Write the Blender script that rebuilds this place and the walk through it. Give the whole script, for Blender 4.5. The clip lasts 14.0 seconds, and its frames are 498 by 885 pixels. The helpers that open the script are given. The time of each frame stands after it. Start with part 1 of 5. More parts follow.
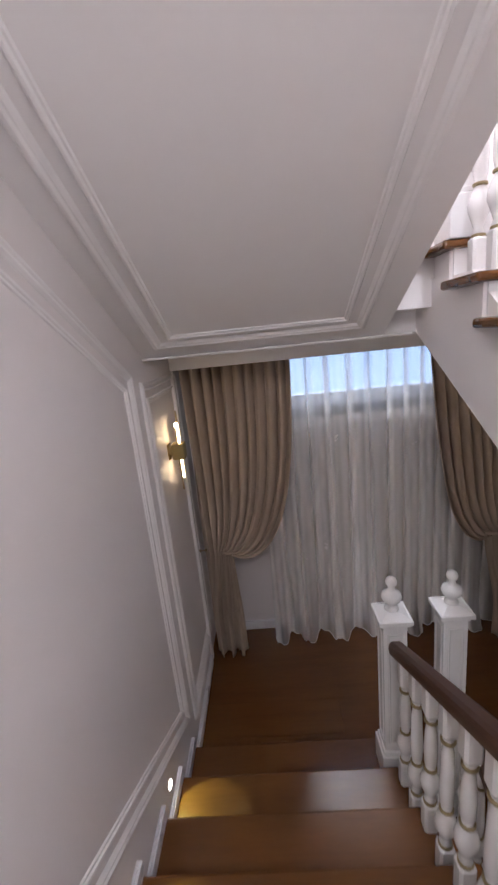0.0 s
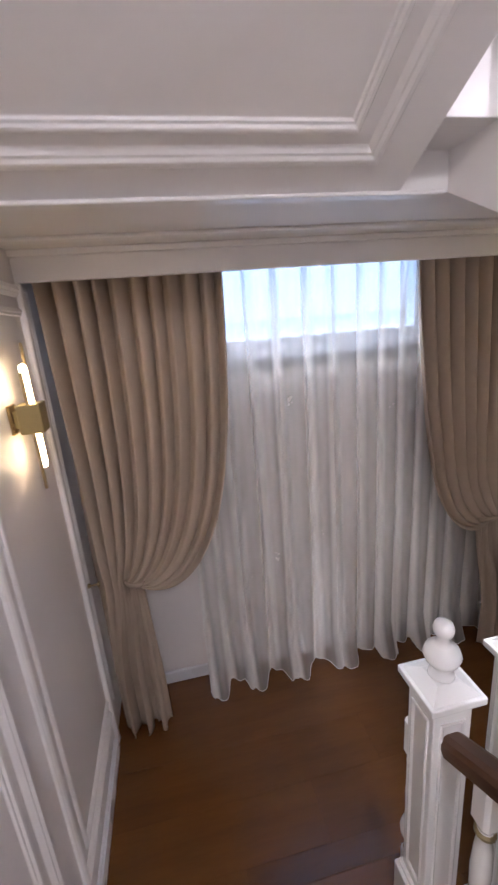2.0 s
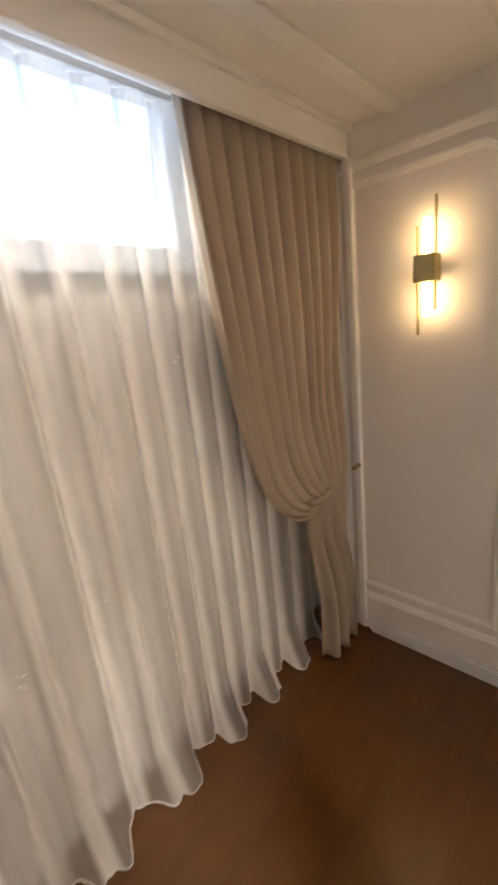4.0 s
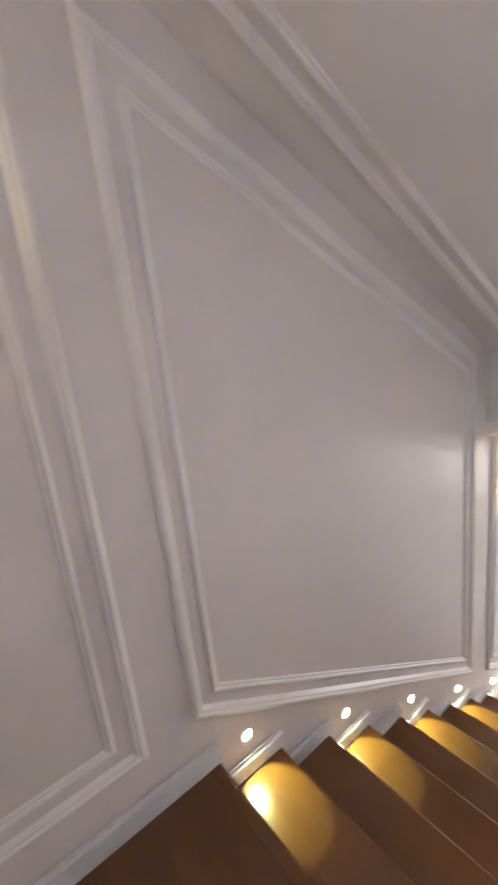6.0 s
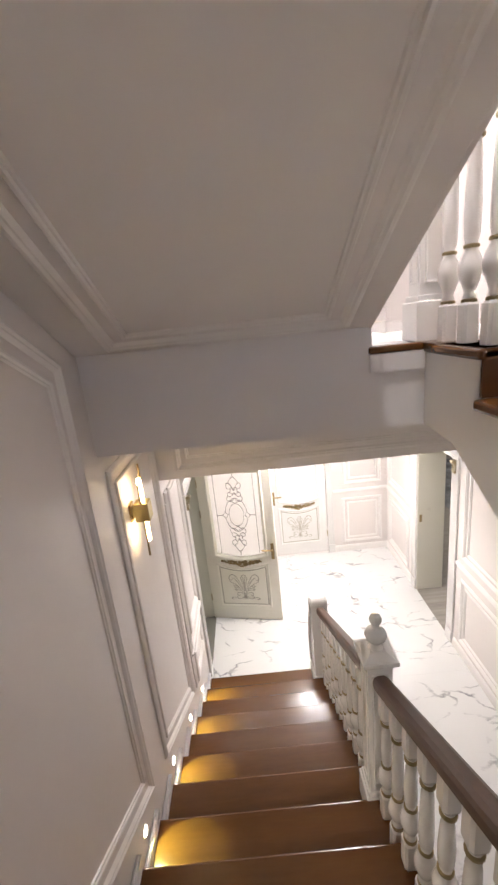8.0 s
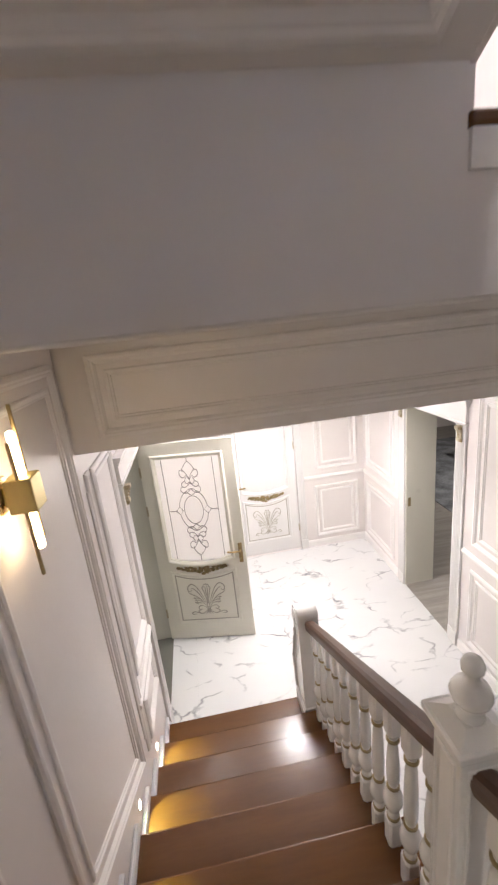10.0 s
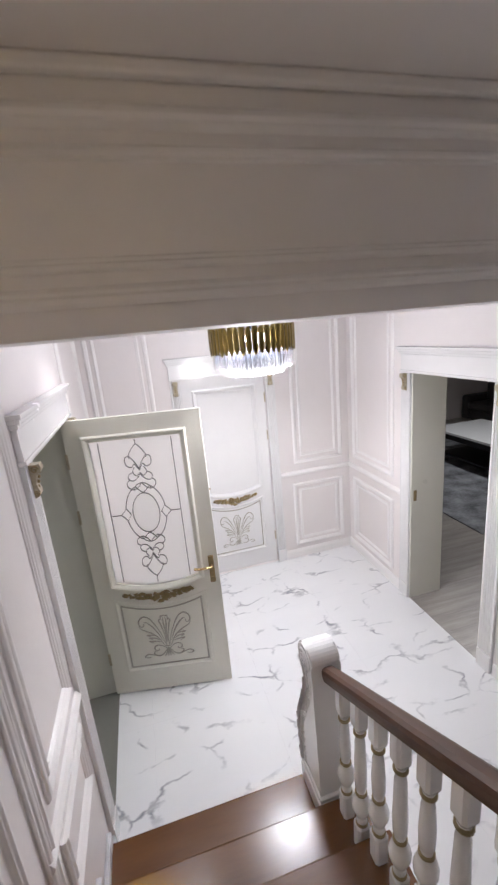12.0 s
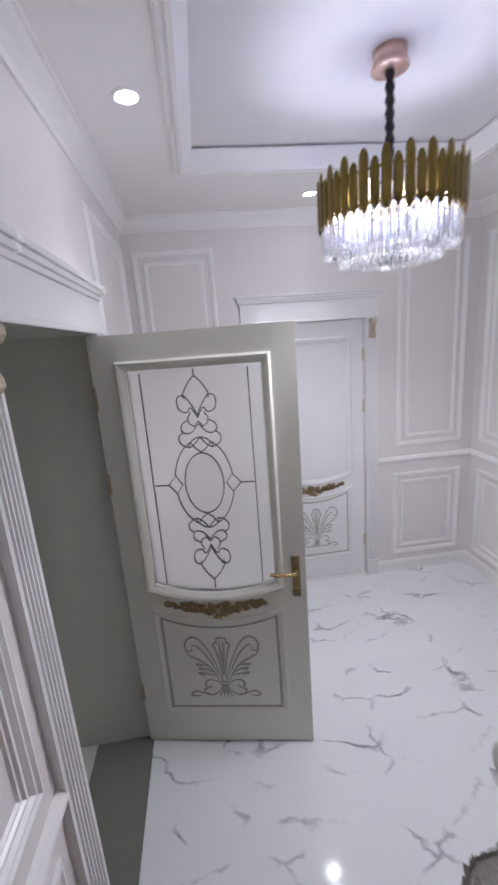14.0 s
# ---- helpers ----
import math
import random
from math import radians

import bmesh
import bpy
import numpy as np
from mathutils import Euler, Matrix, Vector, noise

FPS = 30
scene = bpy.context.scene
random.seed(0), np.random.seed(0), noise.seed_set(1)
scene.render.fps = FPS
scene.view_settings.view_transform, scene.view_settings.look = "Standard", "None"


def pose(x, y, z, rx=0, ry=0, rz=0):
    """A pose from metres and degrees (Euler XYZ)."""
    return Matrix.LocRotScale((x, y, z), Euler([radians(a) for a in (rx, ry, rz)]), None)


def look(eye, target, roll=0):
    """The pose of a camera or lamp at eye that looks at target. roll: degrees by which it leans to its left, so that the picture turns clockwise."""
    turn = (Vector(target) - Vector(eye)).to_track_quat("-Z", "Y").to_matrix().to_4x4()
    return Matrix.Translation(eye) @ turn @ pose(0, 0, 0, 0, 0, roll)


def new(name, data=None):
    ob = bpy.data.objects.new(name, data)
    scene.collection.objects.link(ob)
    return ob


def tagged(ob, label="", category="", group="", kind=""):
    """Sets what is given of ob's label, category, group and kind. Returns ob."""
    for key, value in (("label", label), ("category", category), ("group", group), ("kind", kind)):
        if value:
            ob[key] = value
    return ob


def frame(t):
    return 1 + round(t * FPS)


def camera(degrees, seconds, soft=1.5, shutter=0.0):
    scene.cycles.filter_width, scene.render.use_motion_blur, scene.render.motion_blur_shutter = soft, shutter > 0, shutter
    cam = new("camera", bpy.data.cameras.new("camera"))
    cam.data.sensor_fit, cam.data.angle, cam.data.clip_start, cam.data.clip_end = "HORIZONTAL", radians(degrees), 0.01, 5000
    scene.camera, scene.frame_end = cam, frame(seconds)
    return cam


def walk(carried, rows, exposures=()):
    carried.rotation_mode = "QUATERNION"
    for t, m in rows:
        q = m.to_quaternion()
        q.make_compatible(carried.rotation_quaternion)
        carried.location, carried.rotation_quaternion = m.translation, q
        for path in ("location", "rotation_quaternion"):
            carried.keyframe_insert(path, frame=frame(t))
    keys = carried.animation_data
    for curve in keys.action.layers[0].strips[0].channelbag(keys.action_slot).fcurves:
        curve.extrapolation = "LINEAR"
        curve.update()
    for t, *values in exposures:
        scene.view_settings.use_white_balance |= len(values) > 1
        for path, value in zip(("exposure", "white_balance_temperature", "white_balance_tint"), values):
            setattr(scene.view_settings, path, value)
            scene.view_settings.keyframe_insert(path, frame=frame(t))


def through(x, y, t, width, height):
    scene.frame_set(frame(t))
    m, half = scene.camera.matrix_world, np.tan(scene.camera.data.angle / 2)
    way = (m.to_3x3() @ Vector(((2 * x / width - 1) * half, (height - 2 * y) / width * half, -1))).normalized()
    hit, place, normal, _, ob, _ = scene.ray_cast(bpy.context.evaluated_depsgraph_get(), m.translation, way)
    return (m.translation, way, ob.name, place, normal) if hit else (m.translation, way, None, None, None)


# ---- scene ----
cam = camera(62.60, 14.0, soft=2.3, shutter=0.4)
# seconds, eye x y z, pitch, roll, yaw
PATH = [
    (0.0, 0.599, -2.885, 4.833, -14.57, 5.72, 1.44),
    (0.5, 0.632, -2.563, 4.793, -15.12, 5.65, -0.86),
    (1.0, 0.564, -2.336, 4.662, -15.70, 5.19, -5.36),
    (1.5, 0.545, -2.125, 4.558, -15.89, 4.95, -7.25),
    (2.2, 0.489, -1.831, 4.378, -16.12, 4.44, -14.17),
    (4.3, 0.884, -0.928, 3.950, -15.60, 6.37, -56.80),
    (5.0, 1.117, -0.686, 3.777, -14.94, 6.30, -83.22),
    (5.5, 1.335, -0.607, 3.732, -14.06, 6.38, -104.17),
    (6.0, 1.540, -0.537, 3.675, -13.21, 6.43, -128.35),
    (6.5, 1.685, -0.669, 3.675, -14.08, 6.63, -147.37),
    (7.0, 1.832, -0.962, 3.687, -15.62, 6.28, -164.44),
    (7.5, 1.923, -1.232, 3.671, -16.72, 5.76, -175.59),
    (8.0, 1.935, -1.456, 3.549, -16.12, 5.72, -181.40),
    (8.5, 1.972, -1.642, 3.421, -16.16, 5.51, -184.71),
    (10.8, 2.086, -2.659, 2.820, -16.81, 5.23, -191.77),
    (11.0, 2.110, -2.753, 2.750, -15.70, 5.04, -192.81),
    (11.5, 2.111, -2.962, 2.650, -15.30, 5.31, -193.01),
    (12.0, 2.101, -3.167, 2.546, -15.20, 5.11, -195.47),
    (12.5, 2.100, -3.356, 2.387, -14.35, 5.11, -197.40),
    (13.0, 2.100, -3.598, 2.240, -14.11, 5.44, -195.60),
    (13.5, 2.137, -3.816, 2.110, -13.35, 4.90, -192.60),
    (14.0, 2.162, -4.051, 2.035, -13.66, 4.26, -187.15),
]
EXPOSURES = [(0.0, 1.45, 6250, 15), (1.0, 1.85, 6250, 15), (2.0, 2.15, 6200, 16), (4.3, 2.7, 8400, 11), (4.6, 2.75, 8000, 11), (5.0, 2.9, 6900, 12), (6.5, 3.1, 6250, 11), (7.5, 2.8, 7000, 12), (8.7, 2.55, 7000, 13), (11.0, 2.3, 6500, 13), (12.0, 2.0, 6150, 13), (13.0, 1.8, 5850, 14), (14.0, 1.33, 5800, 15)]
walk(cam, [(t, pose(x, y, z, 90 + p, r, yw)) for t, x, y, z, p, r, yw in PATH], EXPOSURES)

# ---- dimensions ----
XL, XR = -0.035, 2.60          # the two long walls
YB, YW = -7.14, 0.26           # hall's back wall, window wall
RB, GB, Y0 = 0.153, 0.269, -1.036   # lower flight: riser, going, landing edge
ZL = 15 * RB                   # half landing
RA, GA, YA = 0.159, 0.292, -0.948   # upper flight: riser, going, first nosing
Z2 = ZL + 7 * RA               # upper floor
Y2 = YA - 6 * GA               # its nosing
ZC = 4.77                      # ceiling over the landing
YC = -0.66                     # where the sloping soffits begin
SB, SA = 0.515, 0.51           # their slopes
YF = -3.15                     # fascia of the upper floor
ZF = 3.07                      # flat soffit behind the fascia
YP, ZP, YQ = -4.15, 2.565, -4.66    # panelled beam over the stair foot
ZH = 2.90                      # hall ceiling
XA1, XB0 = 1.24, 1.42          # edges of the stair well's gap


def noz_b(y):
    return (15 - (Y0 - y) / GB) * RB


def noz_a(y):
    return ZL + RA + (YA - y) / GA * RA


# ---- light ----
world = bpy.data.worlds.new("sky")
scene.world = world
world.use_nodes = True
nt = world.node_tree
sky = nt.nodes.new("ShaderNodeTexSky")
sky.sky_type = "NISHITA"
sky.sun_disc = False
sky.sun_elevation, sky.sun_rotation = radians(35), radians(200)
nt.links.new(sky.outputs[0], nt.nodes["Background"].inputs[0])
nt.nodes["Background"].inputs[1].default_value = 0.10
sun = new("sun", bpy.data.lights.new("sun", "SUN"))
sun.data.energy, sun.data.angle, sun.data.color = 1.0, radians(12), (1.0, 0.96, 0.9)
sun.matrix_world = look((0, 8, 8), (0, 0, 0))


def area(name, at, to, w, h, power, color=(1, 1, 1)):
    l = bpy.data.lights.new(name, "AREA")
    l.shape, l.size, l.size_y, l.energy, l.color = "RECTANGLE", w, h, power, color
    ob = new(name, l)
    ob.matrix_world = look(at, to)
    return ob


def spot(name, at, to, power, color, degrees=70, blend=0.4, radius=0.02):
    l = bpy.data.lights.new(name, "SPOT")
    l.energy, l.color, l.spot_size, l.spot_blend, l.shadow_soft_size = power, color, radians(degrees), blend, radius
    ob = new(name, l)
    ob.matrix_world = look(at, to)
    return ob


def point(name, at, power, color, radius=0.03):
    l = bpy.data.lights.new(name, "POINT")
    l.energy, l.color, l.shadow_soft_size = power, color, radius
    ob = new(name, l)
    ob.location = at
    return ob


WARM, COOL = (1.0, 0.78, 0.5), (0.86, 0.93, 1.0)
# downlights of the hall, then the chandelier's lamps
for x, y in ((2.315, -5.75), (0.457, -5.73), (1.38, -6.78)):
    spot("hall_downlight_lamp", (x, y, ZH - 0.03), (x, y, 0), 5, (1.0, 0.97, 0.95), 80, 1.0, 0.03)
point("chandelier_lamp", (1.40, -5.655, 2.14), 8, (1.0, 0.97, 0.95), 0.13)
spot("chandelier_down_lamp", (1.40, -5.655, 2.20), (1.40, -5.655, 0), 13, (1.0, 0.97, 0.95), 165, 0.5, 0.12)
point("chandelier_top_lamp", (1.40, -5.655, 2.52), 2.8, (0.42, 0.54, 1.0), 0.20)
area("window_daylight", (1.275, YW + 0.24, 4.61), (1.275, -2.0, 4.1), 1.42, 0.72, 1.2, (0.46, 0.63, 1.0))
# lamps of the bright upper floor, their fittings unseen
point("upper_hall_lamp", (1.28, -4.7, 5.25), 1.4, (0.88, 0.92, 1.0), 0.15)
point("upper_stair_lamp", (0.7, -3.75, 5.8), 20, (0.97, 0.95, 0.97), 0.15)
# added fill high in the well, with no fixture, to brighten the landing
point("well_fill_lamp", (1.33, -2.4, 7.6), 85, (0.93, 0.94, 1.0), 0.12)
spot("lounge_lamp", (-2.6, -7.6, 2.85), (-2.6, -7.6, 0), 30, (1.0, 0.97, 0.92), 150, 0.7, 0.1)


# ---- materials ----
def material(name, color, rough=0.5, metal=0.0, vary=0.06, scale=6.0, bump=0.0, bump_scale=60.0, spec=0.5, coat=0.0):
    m = bpy.data.materials.new(name)
    m.use_nodes = True
    n, l = m.node_tree.nodes, m.node_tree.links
    p = n["Principled BSDF"]
    p.inputs["Metallic"].default_value, p.inputs["Specular IOR Level"].default_value = metal, spec
    p.inputs["Coat Weight"].default_value = coat
    co = n.new("ShaderNodeTexCoord")
    a, b = n.new("ShaderNodeTexNoise"), n.new("ShaderNodeTexNoise")
    a.inputs["Scale"].default_value, b.inputs["Scale"].default_value = scale, scale * 9
    a.inputs["Detail"].default_value = 5
    l.new(co.outputs["Object"], a.inputs["Vector"])
    l.new(co.outputs["Object"], b.inputs["Vector"])
    mix = n.new("ShaderNodeMath")
    mix.operation = "MULTIPLY_ADD"
    mix.inputs[1].default_value = 0.35
    l.new(b.outputs["Fac"], mix.inputs[0])
    l.new(a.outputs["Fac"], mix.inputs[2])
    ramp = n.new("ShaderNodeMapRange")
    ramp.inputs["From Min"].default_value, ramp.inputs["From Max"].default_value = 0.35, 1.0
    ramp.inputs["To Min"].default_value, ramp.inputs["To Max"].default_value = 1 - vary, 1 + vary
    l.new(mix.outputs[0], ramp.inputs["Value"])
    hsv = n.new("ShaderNodeHueSaturation")
    hsv.inputs["Color"].default_value = (*color, 1)
    l.new(ramp.outputs[0], hsv.inputs["Value"])
    l.new(hsv.outputs[0], p.inputs["Base Color"])
    r = n.new("ShaderNodeMapRange")
    r.inputs["To Min"].default_value, r.inputs["To Max"].default_value = rough * 0.8, min(1, rough * 1.2)
    l.new(a.outputs["Fac"], r.inputs["Value"])
    l.new(r.outputs[0], p.inputs["Roughness"])
    if bump:
        t = n.new("ShaderNodeTexNoise")
        t.inputs["Scale"].default_value = bump_scale
        l.new(co.outputs["Object"], t.inputs["Vector"])
        k = n.new("ShaderNodeBump")
        k.inputs["Strength"].default_value, k.inputs["Distance"].default_value = bump, 0.01
        l.new(t.outputs["Fac"], k.inputs["Height"])
        l.new(k.outputs[0], p.inputs["Normal"])
    return m


def wood(name, dark, light, rough, along=(1.0, 14.0, 14.0), coat=0.3):
    m = bpy.data.materials.new(name)
    m.use_nodes = True
    n, l = m.node_tree.nodes, m.node_tree.links
    p = n["Principled BSDF"]
    p.inputs["Coat Weight"].default_value, p.inputs["Coat Roughness"].default_value = coat, 0.24
    co, mp = n.new("ShaderNodeTexCoord"), n.new("ShaderNodeMapping")
    mp.inputs["Scale"].default_value = along
    l.new(co.outputs["Object"], mp.inputs["Vector"])
    info = n.new("ShaderNodeObjectInfo")
    off = n.new("ShaderNodeVectorMath")
    off.operation = "SCALE"
    off.inputs[0].default_value = (7, 11, 5)
    l.new(info.outputs["Random"], off.inputs["Scale"])
    add = n.new("ShaderNodeVectorMath")
    l.new(mp.outputs[0], add.inputs[0])
    l.new(off.outputs[0], add.inputs[1])
    a, b = n.new("ShaderNodeTexNoise"), n.new("ShaderNodeTexNoise")
    a.inputs["Scale"].default_value, a.inputs["Detail"].default_value, a.inputs["Distortion"].default_value = 1.6, 6, 0.3
    b.inputs["Scale"].default_value, b.inputs["Detail"].default_value = 11, 3
    l.new(add.outputs[0], a.inputs["Vector"])
    l.new(add.outputs[0], b.inputs["Vector"])
    s = n.new("ShaderNodeMath")
    s.operation = "MULTIPLY_ADD"
    s.inputs[1].default_value = 0.4
    l.new(b.outputs["Fac"], s.inputs[0])
    l.new(a.outputs["Fac"], s.inputs[2])
    c = n.new("ShaderNodeValToRGB")
    c.color_ramp.elements[0].position, c.color_ramp.elements[1].position = 0.45, 0.95
    c.color_ramp.elements[0].color, c.color_ramp.elements[1].color = (*dark, 1), (*light, 1)
    l.new(s.outputs[0], c.inputs[0])
    l.new(c.outputs[0], p.inputs["Base Color"])
    r = n.new("ShaderNodeMapRange")
    r.inputs["To Min"].default_value, r.inputs["To Max"].default_value = rough * 0.92, rough * 1.1
    l.new(a.outputs["Fac"], r.inputs["Value"])
    l.new(r.outputs[0], p.inputs["Roughness"])
    k = n.new("ShaderNodeBump")
    k.inputs["Strength"].default_value, k.inputs["Distance"].default_value = 0.006, 0.002
    l.new(s.outputs[0], k.inputs["Height"])
    l.new(k.outputs[0], p.inputs["Normal"])
    return m


def marble(name):
    m = bpy.data.materials.new(name)
    m.use_nodes = True
    n, l = m.node_tree.nodes, m.node_tree.links
    p = n["Principled BSDF"]
    p.inputs["Roughness"].default_value = 0.09
    geo = n.new("ShaderNodeNewGeometry")
    mp = n.new("ShaderNodeMapping")
    mp.inputs["Scale"].default_value = (1.0, 1.7, 1.0)
    mp.inputs["Rotation"].default_value = (0, 0, 0.5)
    l.new(geo.outputs["Position"], mp.inputs["Vector"])
    warp = n.new("ShaderNodeTexNoise")
    warp.inputs["Scale"].default_value, warp.inputs["Detail"].default_value = 2.2, 6
    l.new(mp.outputs[0], warp.inputs["Vector"])
    add = n.new("ShaderNodeVectorMath")
    add.operation = "MULTIPLY_ADD"
    add.inputs[1].default_value = (0.62, 0.62, 0.62)
    l.new(warp.outputs["Color"], add.inputs[0])
    l.new(mp.outputs[0], add.inputs[2])
    v = n.new("ShaderNodeTexVoronoi")
    v.feature = "DISTANCE_TO_EDGE"
    v.inputs["Scale"].default_value = 2.2
    l.new(add.outputs[0], v.inputs["Vector"])
    thin = n.new("ShaderNodeMapRange")
    thin.interpolation_type = "SMOOTHSTEP"
    thin.inputs["From Min"].default_value, thin.inputs["From Max"].default_value = 0.0, 0.05
    thin.inputs["To Min"].default_value, thin.inputs["To Max"].default_value = 1.0, 0.0
    l.new(v.outputs["Distance"], thin.inputs["Value"])
    gate = n.new("ShaderNodeTexNoise")
    gate.inputs["Scale"].default_value, gate.inputs["Detail"].default_value = 3.6, 4
    l.new(mp.outputs[0], gate.inputs["Vector"])
    g = n.new("ShaderNodeMapRange")
    g.inputs["From Min"].default_value, g.inputs["From Max"].default_value = 0.47, 0.68
    l.new(gate.outputs["Fac"], g.inputs["Value"])
    mul = n.new("ShaderNodeMath")
    mul.operation = "MULTIPLY"
    l.new(thin.outputs[0], mul.inputs[0])
    l.new(g.outputs[0], mul.inputs[1])
    cloud = n.new("ShaderNodeTexNoise")
    cloud.inputs["Scale"].default_value, cloud.inputs["Detail"].default_value = 1.5, 5
    l.new(mp.outputs[0], cloud.inputs["Vector"])
    base = n.new("ShaderNodeMix")
    base.data_type = "RGBA"
    base.inputs["A"].default_value, base.inputs["B"].default_value = (0.74, 0.75, 0.76, 1), (0.84, 0.84, 0.84, 1)
    l.new(cloud.outputs["Fac"], base.inputs["Factor"])
    fin = n.new("ShaderNodeMix")
    fin.data_type = "RGBA"
    fin.inputs["B"].default_value = (0.27, 0.28, 0.31, 1)
    l.new(mul.outputs[0], fin.inputs["Factor"])
    l.new(base.outputs["Result"], fin.inputs["A"])
    l.new(fin.outputs["Result"], p.inputs["Base Color"])
    return m


def cloth(name, color, rough=0.9, through=0.0, weave=420.0, clear=0.0):
    m = material(name, color, rough, vary=0.05, scale=5, bump=0.25, bump_scale=weave, spec=0.15)
    n, l = m.node_tree.nodes, m.node_tree.links
    p, out = n["Principled BSDF"], n["Material Output"]
    if through:
        t = n.new("ShaderNodeBsdfTranslucent")
        t.inputs["Color"].default_value = (*color, 1)
        mix = n.new("ShaderNodeMixShader")
        mix.inputs[0].default_value = through
        l.new(p.outputs[0], mix.inputs[1])
        l.new(t.outputs[0], mix.inputs[2])
        last = mix
        if clear:
            tr = n.new("ShaderNodeBsdfTransparent")
            m2 = n.new("ShaderNodeMixShader")
            m2.inputs[0].default_value = clear
            l.new(mix.outputs[0], m2.inputs[1])
            l.new(tr.outputs[0], m2.inputs[2])
            last = m2
        l.new(last.outputs[0], out.inputs["Surface"])
    return m


def glow(name, color, strength):
    m = bpy.data.materials.new(name)
    m.use_nodes = True
    p = m.node_tree.nodes["Principled BSDF"]
    p.inputs["Base Color"].default_value = (*color, 1)
    p.inputs["Emission Color"].default_value = (*color, 1)
    p.inputs["Emission Strength"].default_value = strength
    return m


def glass(name, color=(1, 1, 1), rough=0.02, ior=1.45):
    m = bpy.data.materials.new(name)
    m.use_nodes = True
    p = m.node_tree.nodes["Principled BSDF"]
    p.inputs["Base Color"].default_value = (*color, 1)
    p.inputs["Transmission Weight"].default_value = 1
    p.inputs["Roughness"].default_value, p.inputs["IOR"].default_value = rough, ior
    return m


PAINT = material("wall_paint", (0.77, 0.726, 0.71), 0.42, vary=0.025, scale=1.5, bump=0.05, bump_scale=35)
TRIM = material("trim_paint", (0.85, 0.825, 0.81), 0.33, vary=0.02, scale=3, bump=0.03, bump_scale=50)
CEIL = material("ceiling_paint", (0.83, 0.80, 0.785), 0.6, vary=0.02, scale=1.2, bump=0.04, bump_scale=30)
WHITE = material("white_lacquer", (0.80, 0.79, 0.78), 0.25, vary=0.02, scale=4, coat=0.2)
DOORP = material("door_lacquer", (0.80, 0.785, 0.70), 0.3, vary=0.02, scale=3, coat=0.15)
LINING = material("lining_lacquer", (0.60, 0.60, 0.53), 0.3, vary=0.02, scale=2, coat=0.15)
TREAD = wood("tread_wood", (0.108, 0.040, 0.0092), (0.142, 0.054, 0.0125), 0.24, (1.0, 6.0, 6.0))
RAIL = wood("rail_wood", (0.060, 0.026, 0.0125), (0.098, 0.043, 0.021), 0.45, (9.0, 1.0, 9.0), 0.0)
GOLD = material("brushed_gold", (0.48, 0.35, 0.16), 0.28, 1.0, vary=0.1, scale=30)
CORBEL = material("corbel_gilding", (0.50, 0.44, 0.32), 0.5, 0.25, vary=0.25, scale=50, bump=0.3, bump_scale=90)
OLDGOLD = material("antique_gold", (0.34, 0.26, 0.13), 0.45, 0.6, vary=0.25, scale=40, bump=0.3, bump_scale=90)
CARVE = material("carving_patina", (0.41, 0.39, 0.33), 0.45, vary=0.12, scale=25)
BLACK = material("black_metal", (0.02, 0.018, 0.018), 0.4, 0.4, vary=0.1)
LEAD = material("lead_came", (0.15, 0.15, 0.155), 0.4, 0.6, vary=0.1)
MARBLE = marble("veined_marble")
GROUT = material("grout", (0.72, 0.72, 0.72), 0.6)
DRAPE = cloth("drape_cloth", (0.46, 0.37, 0.29), 0.85, 0.06)
SHEER = cloth("sheer_cloth", (0.90, 0.885, 0.86), 0.8, 0.22, 600, 0.45)


def gathered(m, low, high):
    """Cloth whose see-through share runs from low in the gathered pleats to high between them."""
    n, l = m.node_tree.nodes, m.node_tree.links
    at = n.new("ShaderNodeAttribute")
    at.attribute_name = "gather"
    r = n.new("ShaderNodeMapRange")
    r.interpolation_type = "SMOOTHSTEP"
    r.inputs["From Min"].default_value, r.inputs["From Max"].default_value = 0.15, 0.80
    r.inputs["To Min"].default_value, r.inputs["To Max"].default_value = high, low
    l.new(at.outputs["Fac"], r.inputs["Value"])
    mix = n["Material Output"].inputs["Surface"].links[0].from_node
    l.new(r.outputs[0], mix.inputs[0])


gathered(SHEER, 0.15, 0.72)
FROST = glass("frosted_glass", (0.97, 0.97, 0.955), 0.55, 1.3)
BULB = glow("bulb_glow", (1.0, 0.76, 0.44), 5.6)
STEPGLOW = glow("step_lamp_glow", (1.0, 0.93, 0.80), 30)
DOWNGLOW = glow("downlight_glow", (1.0, 0.98, 0.95), 16)
CRYSTAL = glass("crystal", (0.90, 0.91, 0.93), 0.01, 1.5)
_n, _l = CRYSTAL.node_tree.nodes, CRYSTAL.node_tree.links
_t, _c = _n.new("ShaderNodeBsdfTranslucent"), _n.new("ShaderNodeBsdfTransparent")
_m1, _m2 = _n.new("ShaderNodeMixShader"), _n.new("ShaderNodeMixShader")
_m1.inputs[0].default_value, _m2.inputs[0].default_value = 0.05, 0.30
_l.new(_n["Principled BSDF"].outputs[0], _m1.inputs[1])
_l.new(_t.outputs[0], _m1.inputs[2])
_l.new(_m1.outputs[0], _m2.inputs[1])
_l.new(_c.outputs[0], _m2.inputs[2])
_l.new(_m2.outputs[0], _n["Material Output"].inputs["Surface"])
CROWN_GOLD = material("crown_gold", (0.20, 0.145, 0.042), 0.22, 1.0, vary=0.1, scale=20)
SCONCE_GOLD = material("sconce_brass", (0.42, 0.34, 0.16), 0.42, 0.85, vary=0.05, scale=20)
